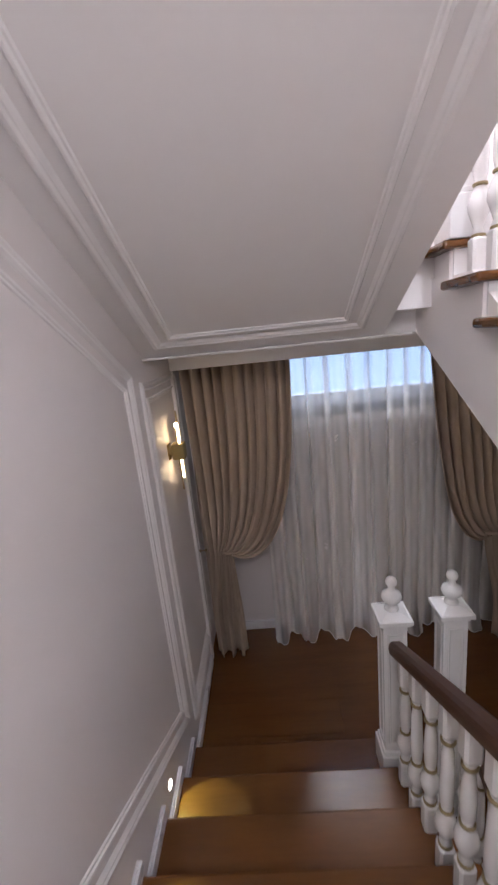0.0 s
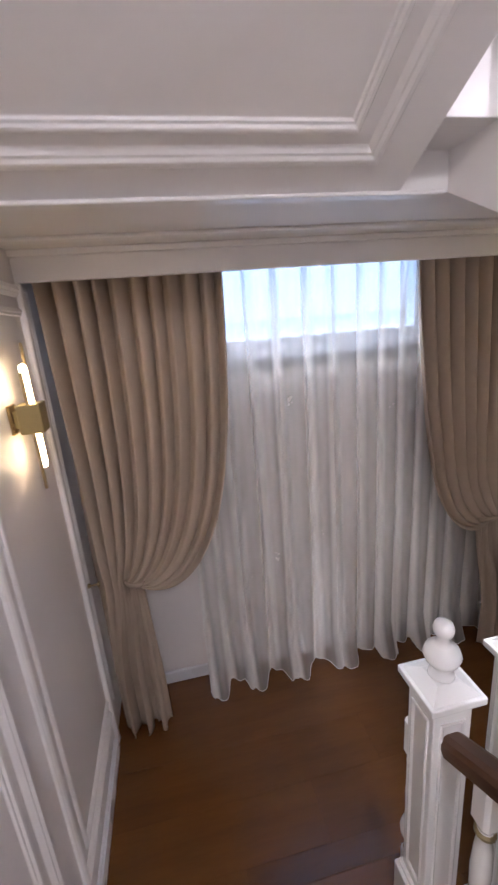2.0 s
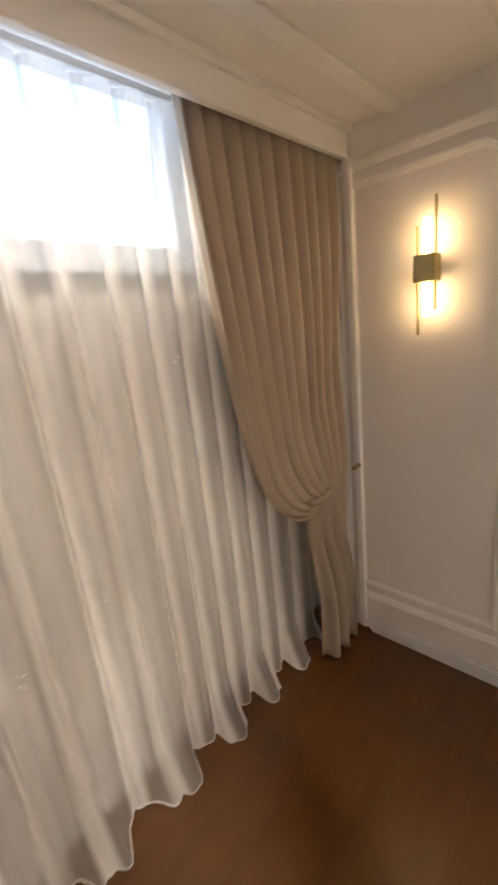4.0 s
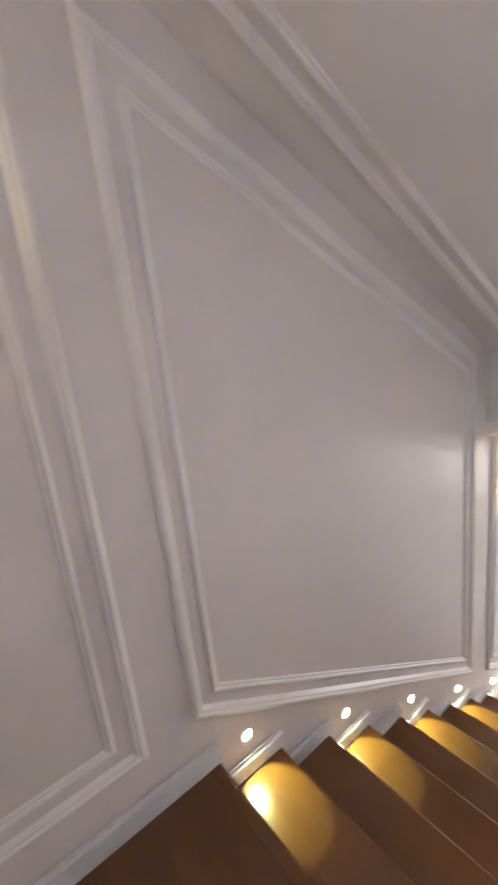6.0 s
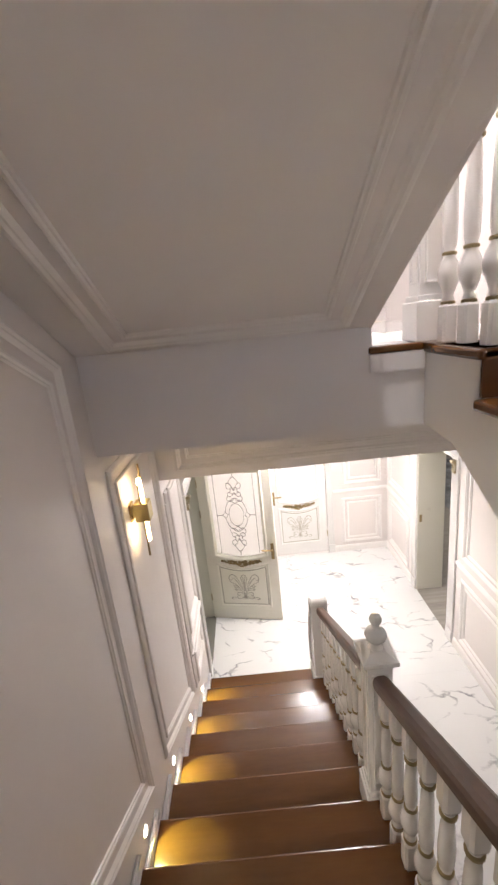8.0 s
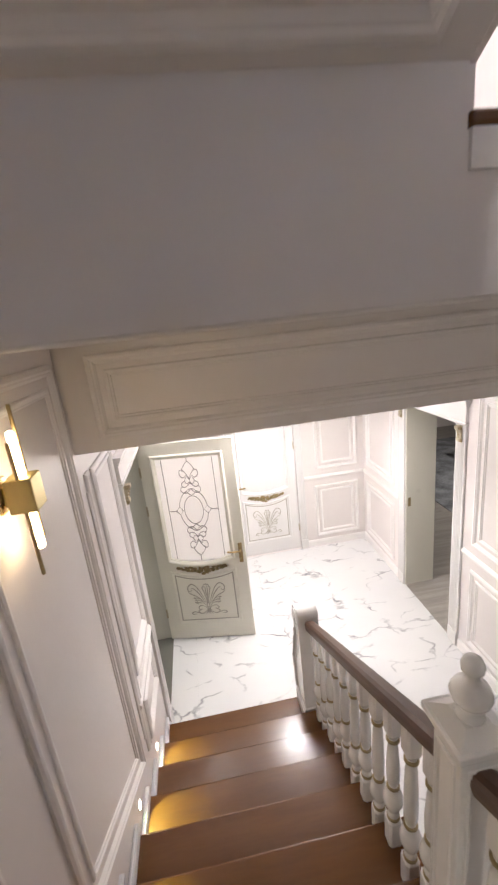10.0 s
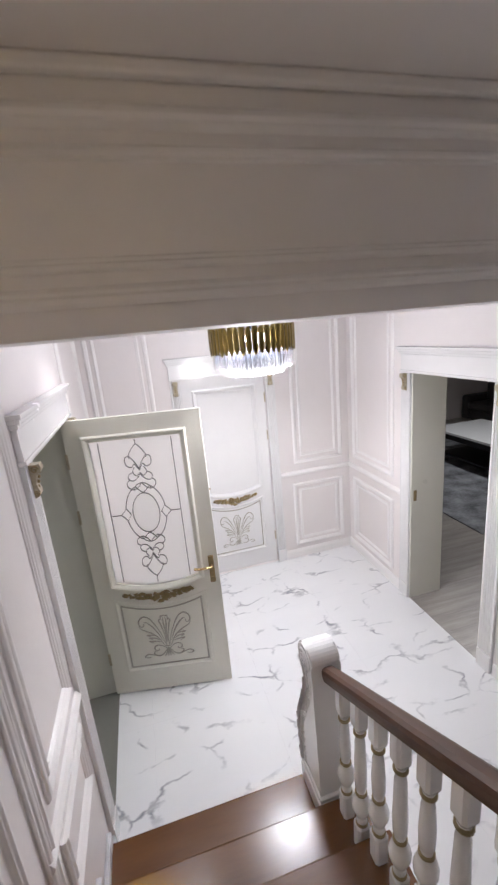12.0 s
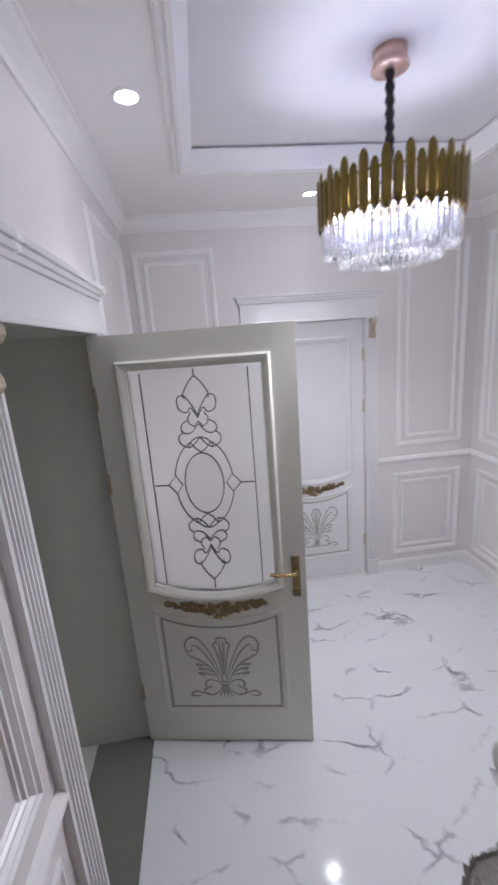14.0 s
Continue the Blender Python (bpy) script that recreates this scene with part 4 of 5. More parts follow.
# ---- sconces ----
def sconce(x, s, y, z):
    t = thing("wall_sconce", "brass wall sconce with two lit glass tubes", "wall lamp", (x, y, z), "stair sconces")
    t.rotation_euler = (0, 0, 0 if s > 0 else math.pi)
    part("back_plate", boxes(((0, -0.03, -0.05), (0.012, 0.03, 0.05)), bevel=0.003), GOLD, t)
    part("block", boxes(((0.03, -0.04, -0.05), (0.105, 0.04, 0.05)), ((0.012, -0.02, -0.03), (0.03, 0.02, 0.03)), bevel=0.004), SCONCE_GOLD, t, "square brass block")
    for q in (-1, 1):
        bm = lathe(bmesh.new(), [(0.011, 0.051), (0.0125, 0.055), (0.0125, 0.165), (0.010, 0.176), (0.004, 0.18)], 16)
        if q < 0:
            bmesh.ops.scale(bm, vec=(1, 1, -1), verts=bm.verts)
        bmesh.ops.translate(bm, vec=(0.07, 0, 0), verts=bm.verts)
        part("glass_tube", bm, BULB, t, "lit frosted glass tube", True)
        bm = lathe(bmesh.new(), [(0.005, -0.155), (0.0055, -0.15), (0.0055, 0.243), (0.005, 0.248)], 10)
        if q < 0:
            bmesh.ops.scale(bm, vec=(1, 1, -1), verts=bm.verts)
        bmesh.ops.translate(bm, vec=(0.07, 0.033 * q, 0), verts=bm.verts)
        part("rod", bm, OLDGOLD, t, "slim brass rod")
    return t


sconce(XR, -1, -0.425, 4.165)
sconce(XL, 1, -0.425, 4.185)
sconce(XR, -1, -3.44, 2.67)


# ---- step lights ----
def step_light(x, s, y, z):
    t = thing("step_light", "small round recessed step light, lit", "step light", (x, y, z), "step lights")
    t.rotation_euler = (0, s * math.pi / 2, 0)
    part("rim", lathe(bmesh.new(), [(0.026, 0), (0.026, 0.003), (0.021, 0.005), (0.021, 0.002)], 20, caps=False), WHITE, t)
    part("lens", lathe(bmesh.new(), [(0.02, 0.001), (0.018, 0.004), (0.004, 0.0055)], 20), STEPGLOW, t, "glowing lens")
    spot("step_lamp", (x + s * 0.012, y, z - 0.004), (x + s * 0.2, y, z - 0.27), 1.6, (0.72, 1.0, 0.38), 66, 0.10, 0.006)


for k in range(1, 15, 2):
    step_light(XR, -1, Y0 - GB * k + 0.139, RB * (15 - k) + 0.153)
for k in (2, 4, 6):
    step_light(XL, 1, YA - GA * (k - 1) - 0.15, ZL + RA * k + 0.155)


# ---- curtains ----
def smooth(a):
    a = max(0.0, min(1.0, a))
    return a * a * (3 - 2 * a)


def drape(name, label, wall_x, s, width, tie_x, tie_z, foot, hang):
    """A pleated drape that hangs from the pelmet, is drawn to its tie and falls to the floor. s: way into the room."""
    bm = bmesh.new()
    nu, nv = 260, 60
    top, bot = 4.76, ZL + 0.012
    rows = []
    for j in range(nv + 1):
        v = j / nv
        row = []
        for i in range(nu + 1):
            u = i / nu
            if v < 0.62:
                f = v / 0.62
                xt = u * width
                zc_ = 4.05 - 1.10 * u ** 0.6
                xe = tie_x * (0.12 + 0.88 * u ** 0.45)
                x = (1 - f) ** 2 * xt + 2 * f * (1 - f) * (xt * hang + 0.01) + f * f * xe
                z = (1 - f) ** 2 * top + 2 * f * (1 - f) * zc_ + f * f * (tie_z + 0.02 - 0.04 * u)
                amp = (0.044 + 0.014 * smooth(f * 3)) * (1 - 0.66 * f) * (0.75 + 0.25 * math.sin(5 * u + 1))
                yb = 0.012 - 0.08 * smooth((f - 0.5) / 0.5) - 0.035 * u * smooth((f - 0.6) / 0.4)
            else:
                f = (v - 0.62) / 0.38
                z = tie_z + 0.02 - 0.04 * u + (bot - tie_z - 0.02 + 0.04 * u) * f
                x0, x1 = tie_x * 0.12, tie_x
                a0 = x0 + (foot[0] - x0) * smooth(f * 1.3)
                a1 = x1 + (foot[1] - x1) * smooth(f * 1.3)
                x = a0 + (a1 - a0) * (u ** (0.45 + 0.55 * smooth(f * 1.5)))
                amp = 0.018 + 0.022 * f
                yb = -0.065 + 0.035 * f
            ph = u * 2 * math.pi * 10.5
            w = 1.25 - 2.5 * abs(math.sin(0.5 * ph + 0.25 * math.sin(ph * 0.31))) ** 0.75
            if v >= 0.62:
                k2 = smooth((v - 0.62) / 0.15)
                w = w * (1 - k2) + k2 * (math.sin(ph * 0.3 + 0.8) + 0.4 * math.sin(ph * 0.62 + 2))
            xx = x + 0.006 * math.cos(ph)
            row.append(bm.verts.new((wall_x + s * xx, yb + amp * w, z + (0.02 * math.sin(ph * 0.5) if j == nv else 0) * 0.3)))
        rows.append(row)
    for a, b in zip(rows, rows[1:]):
        for i in range(nu):
            bm.faces.new((a[i], a[i + 1], b[i + 1], b[i]))
    t = thing(name, label, "curtain", (wall_x, 0, ZL), "drapes")
    ob = part("cloth", bm, DRAPE, None, smooth=True)
    ob.parent = t
    ob.location = (-wall_x, 0, -ZL)
    m = ob.modifiers.new("thick", "SOLIDIFY")
    m.thickness = 0.003
    # narrow tie-back from the wall hook round the waist
    bm = bmesh.new()
    pts = []
    for i in range(13):
        a = math.pi * i / 12
        pts.append((s * (tie_x * 0.86 - tie_x * 0.17 * math.cos(a)), -0.085 - 0.035 * math.sin(a), tie_z - ZL + 0.012 - 0.02 * i / 12))
    sweep(bm, pts, [(-0.004, -0.011), (0.003, -0.012), (0.006, 0), (0.003, 0.012), (-0.004, 0.011)])
    part("tie_back", bm, DRAPE, t, "matching cloth tie-back", True)
    bm = lathe(bmesh.new(), [(0.012, 0), (0.012, 0.008), (0.005, 0.012), (0.005, 0.04), (0.014, 0.045), (0.012, 0.055)], 12)
    bmesh.ops.rotate(bm, cent=(0, 0, 0), matrix=Matrix.Rotation(s * math.pi / 2, 3, "Y"), verts=bm.verts)
    bmesh.ops.translate(bm, vec=(0, -0.08, tie_z - ZL + 0.02), verts=bm.verts)
    part("tie_hook", bm, OLDGOLD, t, "small bronze tie hook")
    return t


drape("drape", "beige pleated drape tied back at the stair wall", XL + 0.03, 1, 0.80, 0.25, 3.27, (0.02, 0.28), 0.97)
drape("drape", "beige pleated drape tied back beside the sconce", XR - 0.02, -1, 0.86, 0.44, 3.27, (0.03, 0.33), 0.84)

bm = bmesh.new()
gather = bm.verts.layers.float.new("gather")
nu, nv = 340, 26
rows = []
for j in range(nv + 1):
    v = j / nv
    row = []
    for i in range(nu + 1):
        u = i / nu
        ph = u * 2 * math.pi * 14
        w = math.sin(ph + 1.4 * math.sin(u * 9) + 0.3 * v) + 0.35 * math.sin(2.3 * ph + 2)
        lobe = smooth(0.5 + 1.1 * math.sin(ph * 0.5 + 1.1 * math.sin(u * 7)))
        y = 0.12 + 0.017 * w - (0.075 * smooth((v - 0.93) / 0.07) * lobe)
        z = 4.72 + (ZL + 0.045 - 4.72) * v - 0.041 * smooth((v - 0.9) / 0.1) * lobe
        row.append(bm.verts.new((0.50 + 1.86 * u + 0.020 * math.sin(ph + 1.4 * math.sin(u * 9) + 1.57) * (1 - 0.6 * smooth((v - 0.6) / 0.4)), y, z)))
        row[-1][gather] = 0.5 + 0.4 * math.sin(ph + 1.4 * math.sin(u * 9)) + 0.12 * math.sin(2.3 * ph + 2)
    rows.append(row)
for a, b in zip(rows, rows[1:]):
    for i in range(nu):
        bm.faces.new((a[i], a[i + 1], b[i + 1], b[i]))
sheer = tagged(part("sheer_curtain", bm, SHEER, smooth=True), "white sheer curtain in soft folds over the window wall", "curtain")
hem = bmesh.new()
edge = [tuple(v.co) for v in sheer.data.vertices[-(nu + 1):]]
sweep(hem, edge[::2], circle(0.003, 5))
part("hem", hem, WHITE, sheer, "stitched hem")
rail = tagged(part("curtain_rail", boxes(((XL, 0.02, 4.725), (XR, 0.05, 4.745)), ((XL, 0.105, 4.725), (XR, 0.13, 4.745)), bevel=0.003), WHITE), "white double curtain rail behind the pelmet", "curtain rail")


# ---- doors ----
def arch_poly(u0, u1, z0, z1, dip, n=10):
    """A panel with a bottom (dip < 0) that sags in an arc."""
    pts = [(u0 + (u1 - u0) * i / n, z0 - dip * 4 * (i / n) * (1 - i / n)) for i in range(n + 1)]
    return pts + [(u1, z1), (u0, z1)]


def arch_top(u0, u1, z0, z1, dip, n=10):
    pts = [(u1 - (u1 - u0) * i / n, z1 - dip * 4 * (i / n) * (1 - i / n)) for i in range(n + 1)]
    return [(u0, z0), (u1, z0)] + pts


def curve(pts, n=4):
    """A smooth line through the given points."""
    if len(pts) < 4 or len(pts) > 12:
        return pts
    out = []
    for i in range(len(pts) - 1):
        p0, p1, p2, p3 = pts[max(0, i - 1)], pts[i], pts[i + 1], pts[min(len(pts) - 1, i + 2)]
        for k in range(n):
            t = k / n
            out.append(tuple(0.5 * (2 * b + (c - a) * t + (2 * a - 5 * b + 4 * c - d) * t * t + (3 * b - a - 3 * c + d) * t ** 3) for a, b, c, d in zip(p0, p1, p2, p3)))
    return out + [pts[-1]]


def came(bm, pts, r=0.0019, y=0.0):
    sweep(bm, [(u, y, z) for u, z in pts], [(-r, -0.004), (r, -0.004), (r, 0.004), (-r, 0.004)], Vector((0, 1, 0)))


def arc(cx, cz, rx, rz, a0, a1, n=14):
    return [(cx + rx * math.cos(radians(a0 + (a1 - a0) * i / n)), cz + rz * math.sin(radians(a0 + (a1 - a0) * i / n))) for i in range(n + 1)]


def leaded(c):
    """The leaded pattern's lines about the middle line u = c."""
    out = [arc(c, 1.43, 0.088, 0.142, 0, 360, 28), [(c - 0.234, 0.93), (c - 0.234, 1.935)], [(c + 0.230, 0.93), (c + 0.230, 1.935)],
           [(c, 1.91), (c, 1.94)], [(c, 0.90), (c, 0.945)]]
    for s in (-1, 1):
        out += [arc(c, 1.43, s * 0.132, 0.205, -68, -12), arc(c, 1.43, s * 0.132, 0.205, 12, 68), [(c + s * 0.225, 1.428), (c + s * 0.165, 1.428)],
                [(c + s * 0.165, 1.428), (c + s * 0.127, 1.47), (c + s * 0.100, 1.428), (c + s * 0.127, 1.386), (c + s * 0.165, 1.428)]]
        for m in (1, -1):
            def z(q):
                return 1.43 + m * q
            out += [[(c, z(0.482)), (c + s * 0.03, z(0.45)), (c + s * 0.055, z(0.405)), (c + s * 0.052, z(0.385))],
                    [(c + q[0] * s, z(q[1])) for q in ((0.052, 0.40), (0.078, 0.395), (0.085, 0.365), (0.075, 0.335), (0.045, 0.325), (0.03, 0.345), (0.015, 0.33), (0.0, 0.30))],
                    [(c + q[0] * s, z(q[1])) for q in ((0.052, 0.40), (0.03, 0.37), (0.01, 0.335), (0.0, 0.31))],
                    [(c + q[0] * s, z(q[1])) for q in ((0.03, 0.325), (0.045, 0.30), (0.04, 0.275), (0.02, 0.262), (0.0, 0.285))],
                    [(c + q[0] * s, z(q[1])) for q in ((0.045, 0.29), (0.072, 0.275), (0.078, 0.25), (0.06, 0.232), (0.03, 0.24), (0.0, 0.275))],
                    [(c + q[0] * s, z(q[1])) for q in ((0.07, 0.24), (0.092, 0.22), (0.088, 0.19), (0.06, 0.17), (0.03, 0.18), (0.0, 0.215))],
                    [(c + q[0] * s, z(q[1])) for q in ((0.0, 0.215), (0.03, 0.205), (0.052, 0.18), (0.05, 0.165))],
                    [(c + q[0] * s, z(q[1])) for q in ((0.0, 0.145), (0.02, 0.16), (0.045, 0.19))]]
    return out


def plume(c, z0, k):
    """Lines of a carved palmette: shell-topped stem, two curling plumes, side leaves and foot scrolls."""
    half = [((0.012, 0.01), (0.03, 0.09), (0.062, 0.175), (0.10, 0.245), (0.14, 0.272), (0.175, 0.250), (0.184, 0.215), (0.170, 0.190), (0.150, 0.196), (0.152, 0.215)),
            ((0.024, 0.01), (0.055, 0.075), (0.095, 0.120), (0.140, 0.150), (0.172, 0.170), (0.186, 0.200)),
            ((0.030, 0.05), (0.060, 0.125), (0.095, 0.185), (0.130, 0.222), (0.150, 0.222)),
            ((0.010, 0.01), (0.013, 0.10), (0.030, 0.19), (0.040, 0.225), (0.026, 0.238), (0.020, 0.225)),
            ((0.026, 0.236), (0.022, 0.262), (0.008, 0.262), (0.0, 0.272)),
            ((0.004, 0.04), (0.004, 0.13), (0.010, 0.20), (0.008, 0.25)),
            ((0.050, 0.060), (0.085, 0.082), (0.125, 0.088), (0.100, 0.070)),
            ((0.045, 0.045), (0.085, 0.055), (0.128, 0.060), (0.095, 0.040)),
            ((0.070, 0.098), (0.105, 0.110), (0.138, 0.112), (0.112, 0.100)),
            ((0.014, -0.012), (0.045, 0.012), (0.080, 0.018), (0.100, -0.002), (0.092, -0.026), (0.070, -0.024), (0.072, -0.008)),
            ((0.018, -0.03), (0.040, -0.060), (0.075, -0.074), (0.105, -0.058), (0.104, -0.036), (0.086, -0.038)),
            ((0.075, -0.076), (0.120, -0.060), (0.150, -0.050), (0.178, -0.068), (0.160, -0.080), (0.130, -0.076)),
            ((0.012, -0.018), (0.014, -0.05), (0.034, -0.084)),
            ((0.004, -0.018), (0.005, -0.05), (0.010, -0.084))]
    out = [curve([(c + s * k * u, z0 + k * v) for u, v in line]) for s in (-1, 1) for line in half]
    return out + [[(c - 0.022 * k, z0 + q), (c, z0 + q - 0.003), (c + 0.022 * k, z0 + q)] for q in (0.006, -0.012)]


def relief(bm, lines, put, r):
    for pts in lines:
        fine = []
        for a, b in zip(pts, pts[1:]):
            fine += [(a[0] + (b[0] - a[0]) * t, a[1] + (b[1] - a[1]) * t) for t in (0, 0.5)]
        fine.append(pts[-1])
        n = len(fine)
        w = []
        for i, (u, z) in enumerate(fine):
            a, b = fine[max(0, i - 1)], fine[min(n - 1, i + 1)]
            d = Vector((b[0] - a[0], b[1] - a[1]))
            d = d.normalized() if d.length > 1e-6 else Vector((1, 0))
            k = r * (0.45 + 0.9 * math.sin(math.pi * min(1, (i + 0.6) / n)))
            w.append((bm.verts.new(put(u - d.y * k, z + d.x * k, 0)), bm.verts.new(put(u, z, k * 1.1)), bm.verts.new(put(u + d.y * k, z - d.x * k, 0))))
        for a, b in zip(w, w[1:]):
            bm.faces.new((a[0], b[0], b[1], a[1]))
            bm.faces.new((a[1], b[1], b[2], a[2]))


def garland(bm, c, z, half, put):
    """A gilt swag of small leaves and buds along a sagging arc."""
    rg = random.Random(9)
    for i in range(120):
        q = rg.uniform(-1, 1)
        env = 0.016 + 0.024 * (1 - abs(q)) ** 1.5
        u = c + q * half
        zz = z + 0.034 * q * q + rg.uniform(-1, 0.7) * env - 0.012 * max(0, 1 - abs(q) * 5)
        size = 0.014 + 0.012 * (1 - abs(q)) + rg.uniform(0, 0.006)
        a = rg.uniform(0, 6.28)
        vs = [bm.verts.new(put(u + size * 0.9 * math.cos(a + t * math.pi / 3) * (1 if t % 2 else 0.55), zz + size * 0.7 * math.sin(a + t * math.pi / 3) * (1 if t % 2 else 0.55), 0.001)) for t in range(6)]
        top = bm.verts.new(put(u, zz, 0.005 + size * 0.5))
        for t in range(6):
            bm.faces.new((vs[t], vs[(t + 1) % 6], top))


def handle(parent, u, z, sgn, side):
    p = part("handle_plate", boxes(((u - 0.019, min(side * 0.0225, side * 0.030), z - 0.105), (u + 0.019, max(side * 0.0225, side * 0.030), z + 0.105)), bevel=0.006), OLDGOLD, parent, "ornate brass handle plate")
    path = [(u, side * 0.03, z + 0.03), (u, side * 0.06, z + 0.03), (u + sgn * 0.03, side * 0.068, z + 0.033), (u + sgn * 0.08, side * 0.066, z + 0.028), (u + sgn * 0.12, side * 0.064, z + 0.034)]
    part("lever", sweep(bmesh.new(), path, circle(0.009, 10)), GOLD, p, "curved brass lever")
    part("key_plate", lathe(bmesh.new(), [(0.012, 0), (0.012, 0.004), (0.004, 0.005)], 12, (u, 0, z - 0.06)), OLDGOLD, p).matrix_basis = pose(0, side * 0.03, 0)


def door(name, label, width, glazed, m, hinge_sign=1):
    """Leaf: u along x from the hinge, thickness about y = 0."""
    t = thing(name, label, "door")
    H = 2.10
    c = width / 2
    g0, g1 = 0.125 * width / 0.868 + 0.02, width - 0.125 * width / 0.868 - 0.02
    T = 0.0225
    lacquer = DOORP if glazed else WHITE
    # stiles and rails round the openings
    n = 10
    arcp = [(g0 + (g1 - g0) * i / n, 0.935 - 0.06 * 4 * (i / n) * (1 - i / n)) for i in range(n + 1)]
    bm = bmesh.new()
    box(bm, (0, -T, 0), (g0, T, H))
    box(bm, (g1, -T, 0), (width, T, H))
    box(bm, (g0, -T, 1.955), (g1, T, H))
    prism(bm, [(g0, 0.0), (g1, 0.0)] + arcp[::-1], "y", -T, T)
    part("leaf", bm, lacquer, t, "pale grey-white lacquered leaf" if glazed else "white lacquered leaf")
    for side in (-1, 1):
        put = (lambda sd: lambda u, v, h: (u, sd * (T + h), v))(side)
        part("glazing_moulding", moulding(bmesh.new(), [(g1 + 0.04, 1.99), (g0 - 0.04, 1.99)] + [(g0 - 0.04 + (g1 - g0 + 0.08) * i / n, 0.90 - 0.06 * 4 * (i / n) * (1 - i / n)) for i in range(n + 1)], put,
             ((0, 0), (0, 0.008), (0.01, 0.015), (0.022, 0.012), (0.032, 0.004), (0.04, -0.002), (0.042, -0.012))), lacquer, t)
        q0, q1 = g0 + 0.0, g1 - 0.0
        low = [(q0, 0.215), (q1, 0.215)] + [(q1 - (q1 - q0) * i / n, 0.755 - 0.06 * 4 * (i / n) * (1 - i / n)) for i in range(n + 1)]
        part("panel_bead", moulding(bmesh.new(), low, put, ((0, 0), (0.003, 0.004), (0.009, 0.001), (0.012, 0))), CARVE, t, "grey-gold patinated panel bead")
        low2 = [(q0 - 0.035, 0.18), (q1 + 0.035, 0.18)] + [(q1 + 0.035 - (q1 - q0 + 0.07) * i / n, 0.80 - 0.06 * 4 * (i / n) * (1 - i / n)) for i in range(n + 1)]
        part("panel_moulding", moulding(bmesh.new(), low2, put, ((0, 0), (0.004, 0.009), (0.014, 0.010), (0.024, 0.003), (0.028, 0))), lacquer, t)
        bm = bmesh.new()
        relief(bm, plume(c, 0.365, 1.0 * min(1, width / 0.85)), put, 0.0042)
        part("carved_palmette", bm, CARVE, t, "carved palmette relief")
        bm = bmesh.new()
        garland(bm, c, 0.80, 0.25 * width / 0.868, put)
        part("gilt_garland", bm, OLDGOLD, t, "gilt carved garland")
    if glazed:
        prism_g = bmesh.new()
        prism(prism_g, [(g1, 1.955), (g0, 1.955)] + arcp, "y", -0.004, 0.004)
        part("glass", prism_g, FROST, t, "frosted glass pane")
        bm = bmesh.new()
        for pts in leaded(c):
            line = pts if len(pts) == 5 else curve(pts)
            came(bm, line, 0.0021, -0.007)
        part("leading", bm, LEAD, t, "dark lead lines in scrolls")
        bm = bmesh.new()
        prism(bm, arc(c, 1.43, 0.08, 0.133, 0, 345, 23), "y", -0.009, 0.009)
        part("bevelled_oval", bm, FROST, t, "bevelled oval glass")
    else:
        prism_g = bmesh.new()
        prism(prism_g, [(g1, 1.955), (g0, 1.955)] + arcp, "y", -0.012, 0.012)
        part("upper_panel", prism_g, lacquer, t)
    for side in (-1, 1):
        handle(t, width - 0.047, 0.96, -1, side)
    for z in (1.84, 1.45, 0.31):
        part("hinge", boxes(((-0.009, -0.027, z - 0.05), (0.009, -0.018, z + 0.05)), ((-0.009, 0.018, z - 0.05), (0.009, 0.027, z + 0.05)), bevel=0.003), CORBEL, t, "brass hinge")
    t.matrix_basis = m
    return t


ang = math.degrees(math.atan2(-5.753 + 5.917, 1.768 - 2.62))
door("open_door", "open pale lacquered door with leaded glass and gilt carving", 0.868, True, pose(2.612, -5.905, 0.008, 0, 0, ang))
bd = door("closed_door", "closed white lacquered door with gilt carving", BX1 - BX0 - 0.01, False, pose(BX0 + 0.005, YB - 0.045, 0.006) @ Matrix.Diagonal((1, 1, 1.02, 1)))


# ---- chandelier ----
CX, CY = 1.40, -5.655
ch = thing("chandelier", "lit crystal chandelier with a gilded blade crown", "chandelier", (CX, CY, ZT))
part("canopy", lathe(bmesh.new(), [(0.02, -0.062), (0.058, -0.061), (0.064, -0.057), (0.064, -0.050), (0.058, -0.047), (0.056, -0.02), (0.056, 0.0)], 32), ROSE, ch, "round rose-gold canopy", True)
bm = bmesh.new()
for i in range(12):
    z = -0.06 - i * 0.028
    pts = [(0.009 * math.cos(a), 0.0, z + 0.018 * math.sin(a)) if i % 2 else (0.0, 0.009 * math.cos(a), z + 0.018 * math.sin(a)) for a in [k * math.pi / 5 for k in range(11)]]
    sweep(bm, pts, circle(0.005, 6), Vector((0, 1, 0)) if i % 2 else Vector((1, 0, 0)))
lathe(bm, [(0.013, -0.42)] + [(0.012 + 0.006 * (i % 2), -0.41 + i * 0.02) for i in range(18)] + [(0.011, -0.05)], 10)
part("chain", bm, BLACK, ch, "black cloth-wrapped chain")
for zr, rr in ((-0.43, 0.252), (-0.53, 0.252), (-0.545, 0.19), (-0.55, 0.13)):
    bm = bmesh.new()
    pts = [(rr * math.cos(2 * math.pi * k / 48), rr * math.sin(2 * math.pi * k / 48), zr) for k in range(49)]
    sweep(bm, pts, circle(0.005, 6))
    part("hoop", bm, GOLD, ch)
for k in range(4):
    a = k * math.pi / 4
    part("spoke", boxes(((-0.25, -0.004, -0.004), (0.25, 0.004, 0.004))), GOLD, ch).matrix_basis = pose(0, 0, -0.43, 0, 0, math.degrees(a))
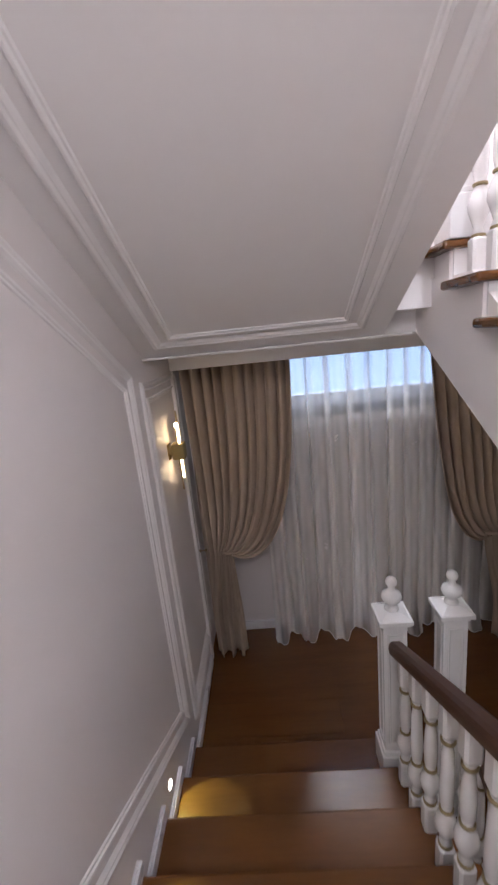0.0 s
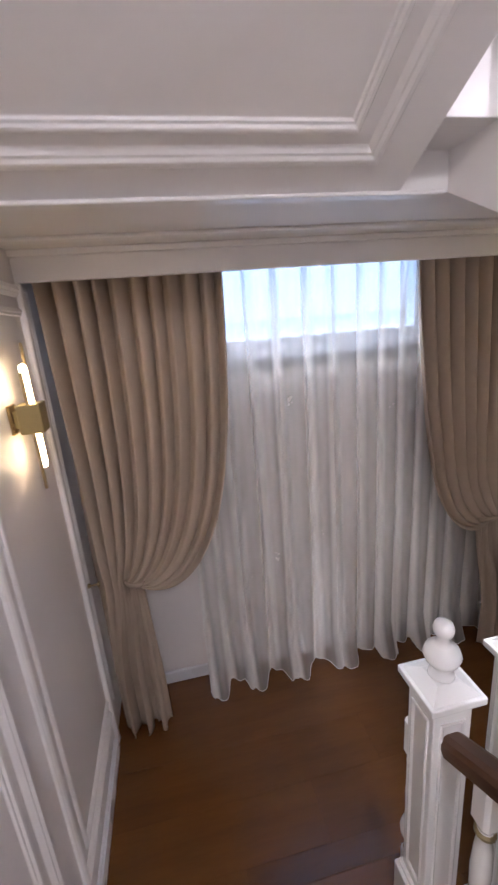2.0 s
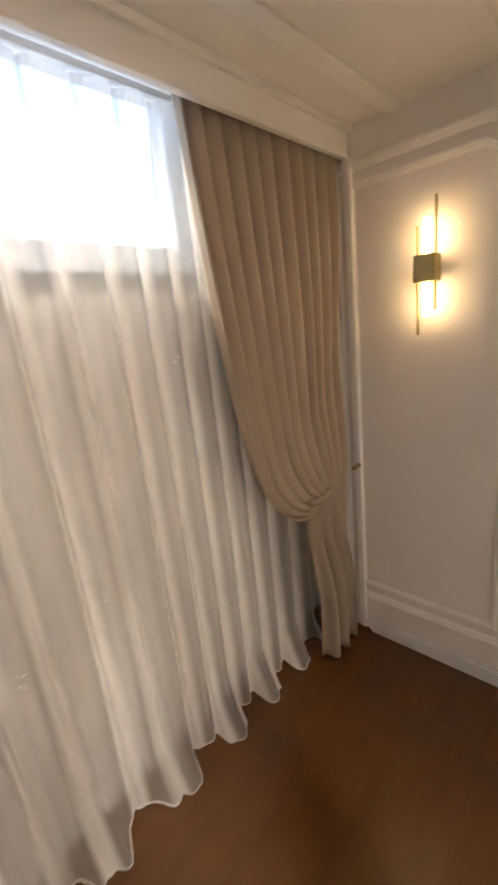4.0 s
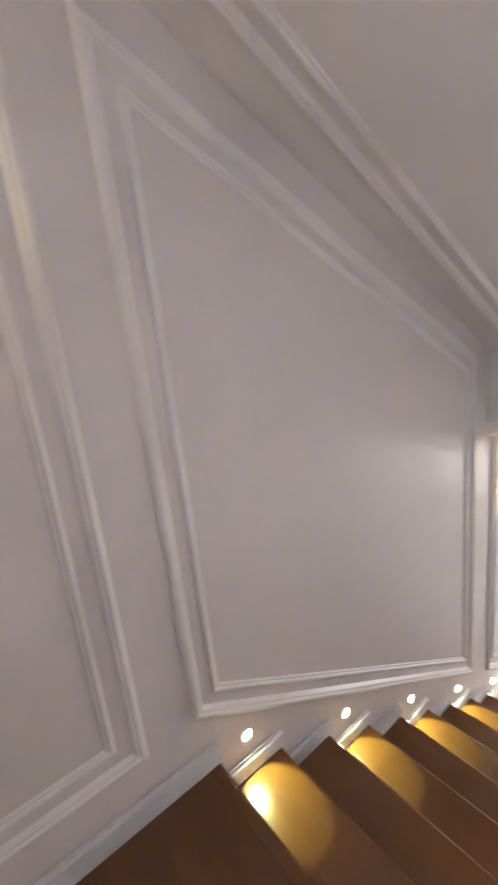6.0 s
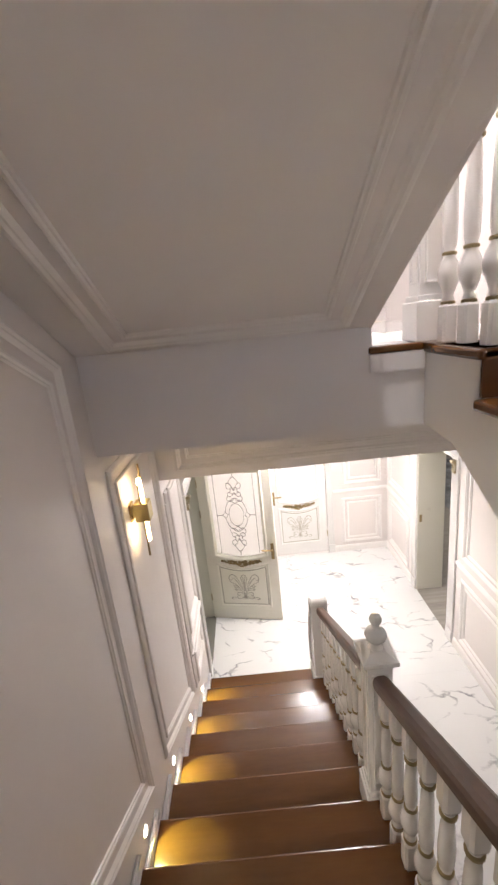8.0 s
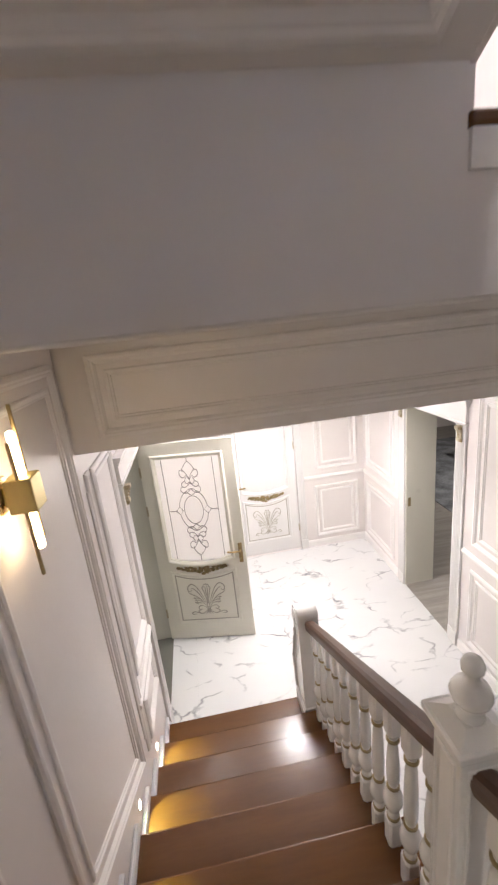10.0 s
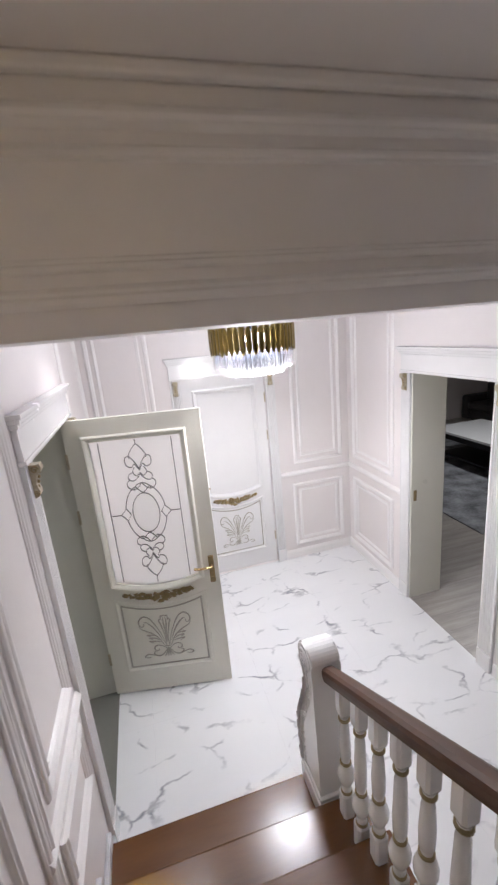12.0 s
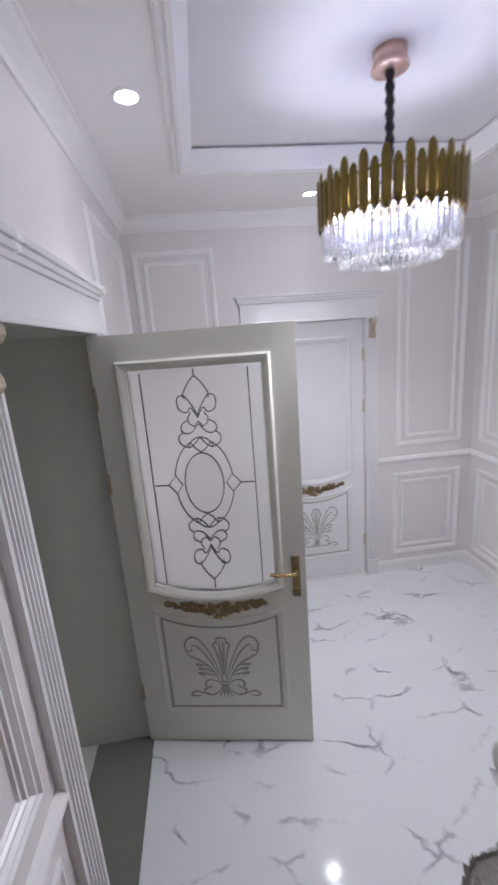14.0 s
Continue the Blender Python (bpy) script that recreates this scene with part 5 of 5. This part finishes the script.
# added plate over the top lamp, keeps its hot spot off the tray
part("lamp_blocker_plate", lathe(bmesh.new(), [(0.012, -0.436), (0.10, -0.436), (0.102, -0.432), (0.10, -0.428), (0.012, -0.428)], 32), GOLD, ch, "round gilt plate added to block the top lamp")
blade_meshes = []
for h0, h1 in ((-0.56, -0.37), (-0.553, -0.40)):
    bm = bmesh.new()
    lathe(bm, [(0.004, h0), (0.013, h0 + 0.018), (0.0176, h0 + 0.04), (0.0176, h1 - 0.035), (0.013, h1 - 0.012), (0.004, h1)], 8)
    bmesh.ops.scale(bm, vec=(0.35, 1, 1), verts=bm.verts)
    me = bpy.data.meshes.new("blade")
    bm.to_mesh(me)
    bm.free()
    me.materials.append(CROWN_GOLD)
    blade_meshes.append(me)
for k in range(46):
    a = 2 * math.pi * k / 46
    ob = new("blade", blade_meshes[k % 2])
    ob.parent = ch
    ob.matrix_basis = pose(0.258 * math.cos(a), 0.258 * math.sin(a), 0, 0, 0, math.degrees(a))
rods = []
for L in (0.12, 0.135):
    bm = bmesh.new()
    lathe(bm, [(0.006, 0.0), (0.0085, -0.012), (0.0085, -L + 0.02), (0.002, -L)], 6)
    me = bpy.data.meshes.new("crystal")
    bm.to_mesh(me)
    bm.free()
    me.materials.append(CRYSTAL)
    rods.append(me)
for rr, z0, n, mesh in ((0.243, -0.53, 64, 0), (0.222, -0.535, 58, 0), (0.185, -0.552, 48, 1), (0.16, -0.554, 40, 1), (0.12, -0.56, 28, 1)):
    for k in range(n):
        a = 2 * math.pi * k / n
        ob = new("crystal", rods[mesh])
        ob.parent = ch
        ob.matrix_basis = pose(rr * math.cos(a), rr * math.sin(a), z0, 0, 0, math.degrees(a))
for k in range(10):
    a = 2 * math.pi * k / 10 + 0.2
    c = part("candle_bulb", lathe(bmesh.new(), [(0.006, 0), (0.012, 0.012), (0.013, 0.03), (0.006, 0.055), (0.001, 0.062)], 12), CANDLE, ch, "glowing candle bulb", True)
    c.matrix_basis = pose(0.2 * math.cos(a), 0.2 * math.sin(a), -0.50)

# ---- downlights ----
for x, y in ((2.315, -5.75), (0.457, -5.73), (1.38, -6.78)):
    t = thing("downlight", "round recessed ceiling downlight, lit", "downlight", (x, y, ZH), "hall downlights")
    part("rim", lathe(bmesh.new(), [(0.034, 0.002), (0.052, 0.002), (0.052, -0.004), (0.042, -0.008), (0.036, -0.003)], 28, caps=False), WHITE, t)
    part("lens", lathe(bmesh.new(), [(0.036, 0.001), (0.035, -0.002), (0.01, -0.003)], 24), DOWNGLOW, t, "glowing lens")

# ---- lounge ----
rug = tagged(part("rug", boxes(((-5.4, -10.6, 0.0), (-1.5, -6.7, 0.014)), bevel=0.004), RUG), "grey mottled shaggy rug on the wooden floor", "rug")
tb = thing("coffee_table", "low table with a glossy pale top on dark legs", "table", (-3.36, -8.35, 0.014))
part("tabletop", boxes(((-0.55, -0.9, 0.54), (0.55, 0.9, 0.585)), bevel=0.008), TABLEW, tb)
part("apron", boxes(((-0.46, -0.8, 0.42), (0.46, 0.8, 0.54)), bevel=0.004), BLACK, tb)
part("shelf", boxes(((-0.45, -0.78, 0.12), (0.45, 0.78, 0.15)), bevel=0.004), BLACK, tb)
for a in (-0.44, 0.44):
    for b in (-0.78, 0.78):
        part("leg", boxes(((a - 0.045, b - 0.045, 0), (a + 0.045, b + 0.045, 0.42)), bevel=0.004), BLACK, tb)
so = thing("sofa", "dark leather sofa behind the low table", "sofa", (-5.7, -9.2, 0))
part("base", boxes(((-0.5, -1.9, 0.06), (0.35, 1.9, 0.30)), bevel=0.03), LEATHER, so)
part("backrest", boxes(((-0.55, -1.9, 0.30), (-0.3, 1.9, 0.9)), bevel=0.05), LEATHER, so)
for b in (-1.3, 0.0, 1.3):
    part("seat_cushion", boxes(((-0.3, b - 0.62, 0.30), (0.4, b + 0.62, 0.47)), bevel=0.05), LEATHER, so)
    part("back_cushion", boxes(((-0.32, b - 0.6, 0.47), (-0.12, b + 0.6, 0.92)), bevel=0.06), LEATHER, so)
for b in (-2.0, 2.0):
    part("armrest", boxes(((-0.55, b - 0.12, 0.05), (0.38, b + 0.12, 0.62)), bevel=0.05), LEATHER, so)
for a in (-0.45, 0.3):
    for b in (-1.8, 1.8):
        part("foot", boxes(((a - 0.03, b - 0.03, 0), (a + 0.03, b + 0.03, 0.07))), BLACK, so)
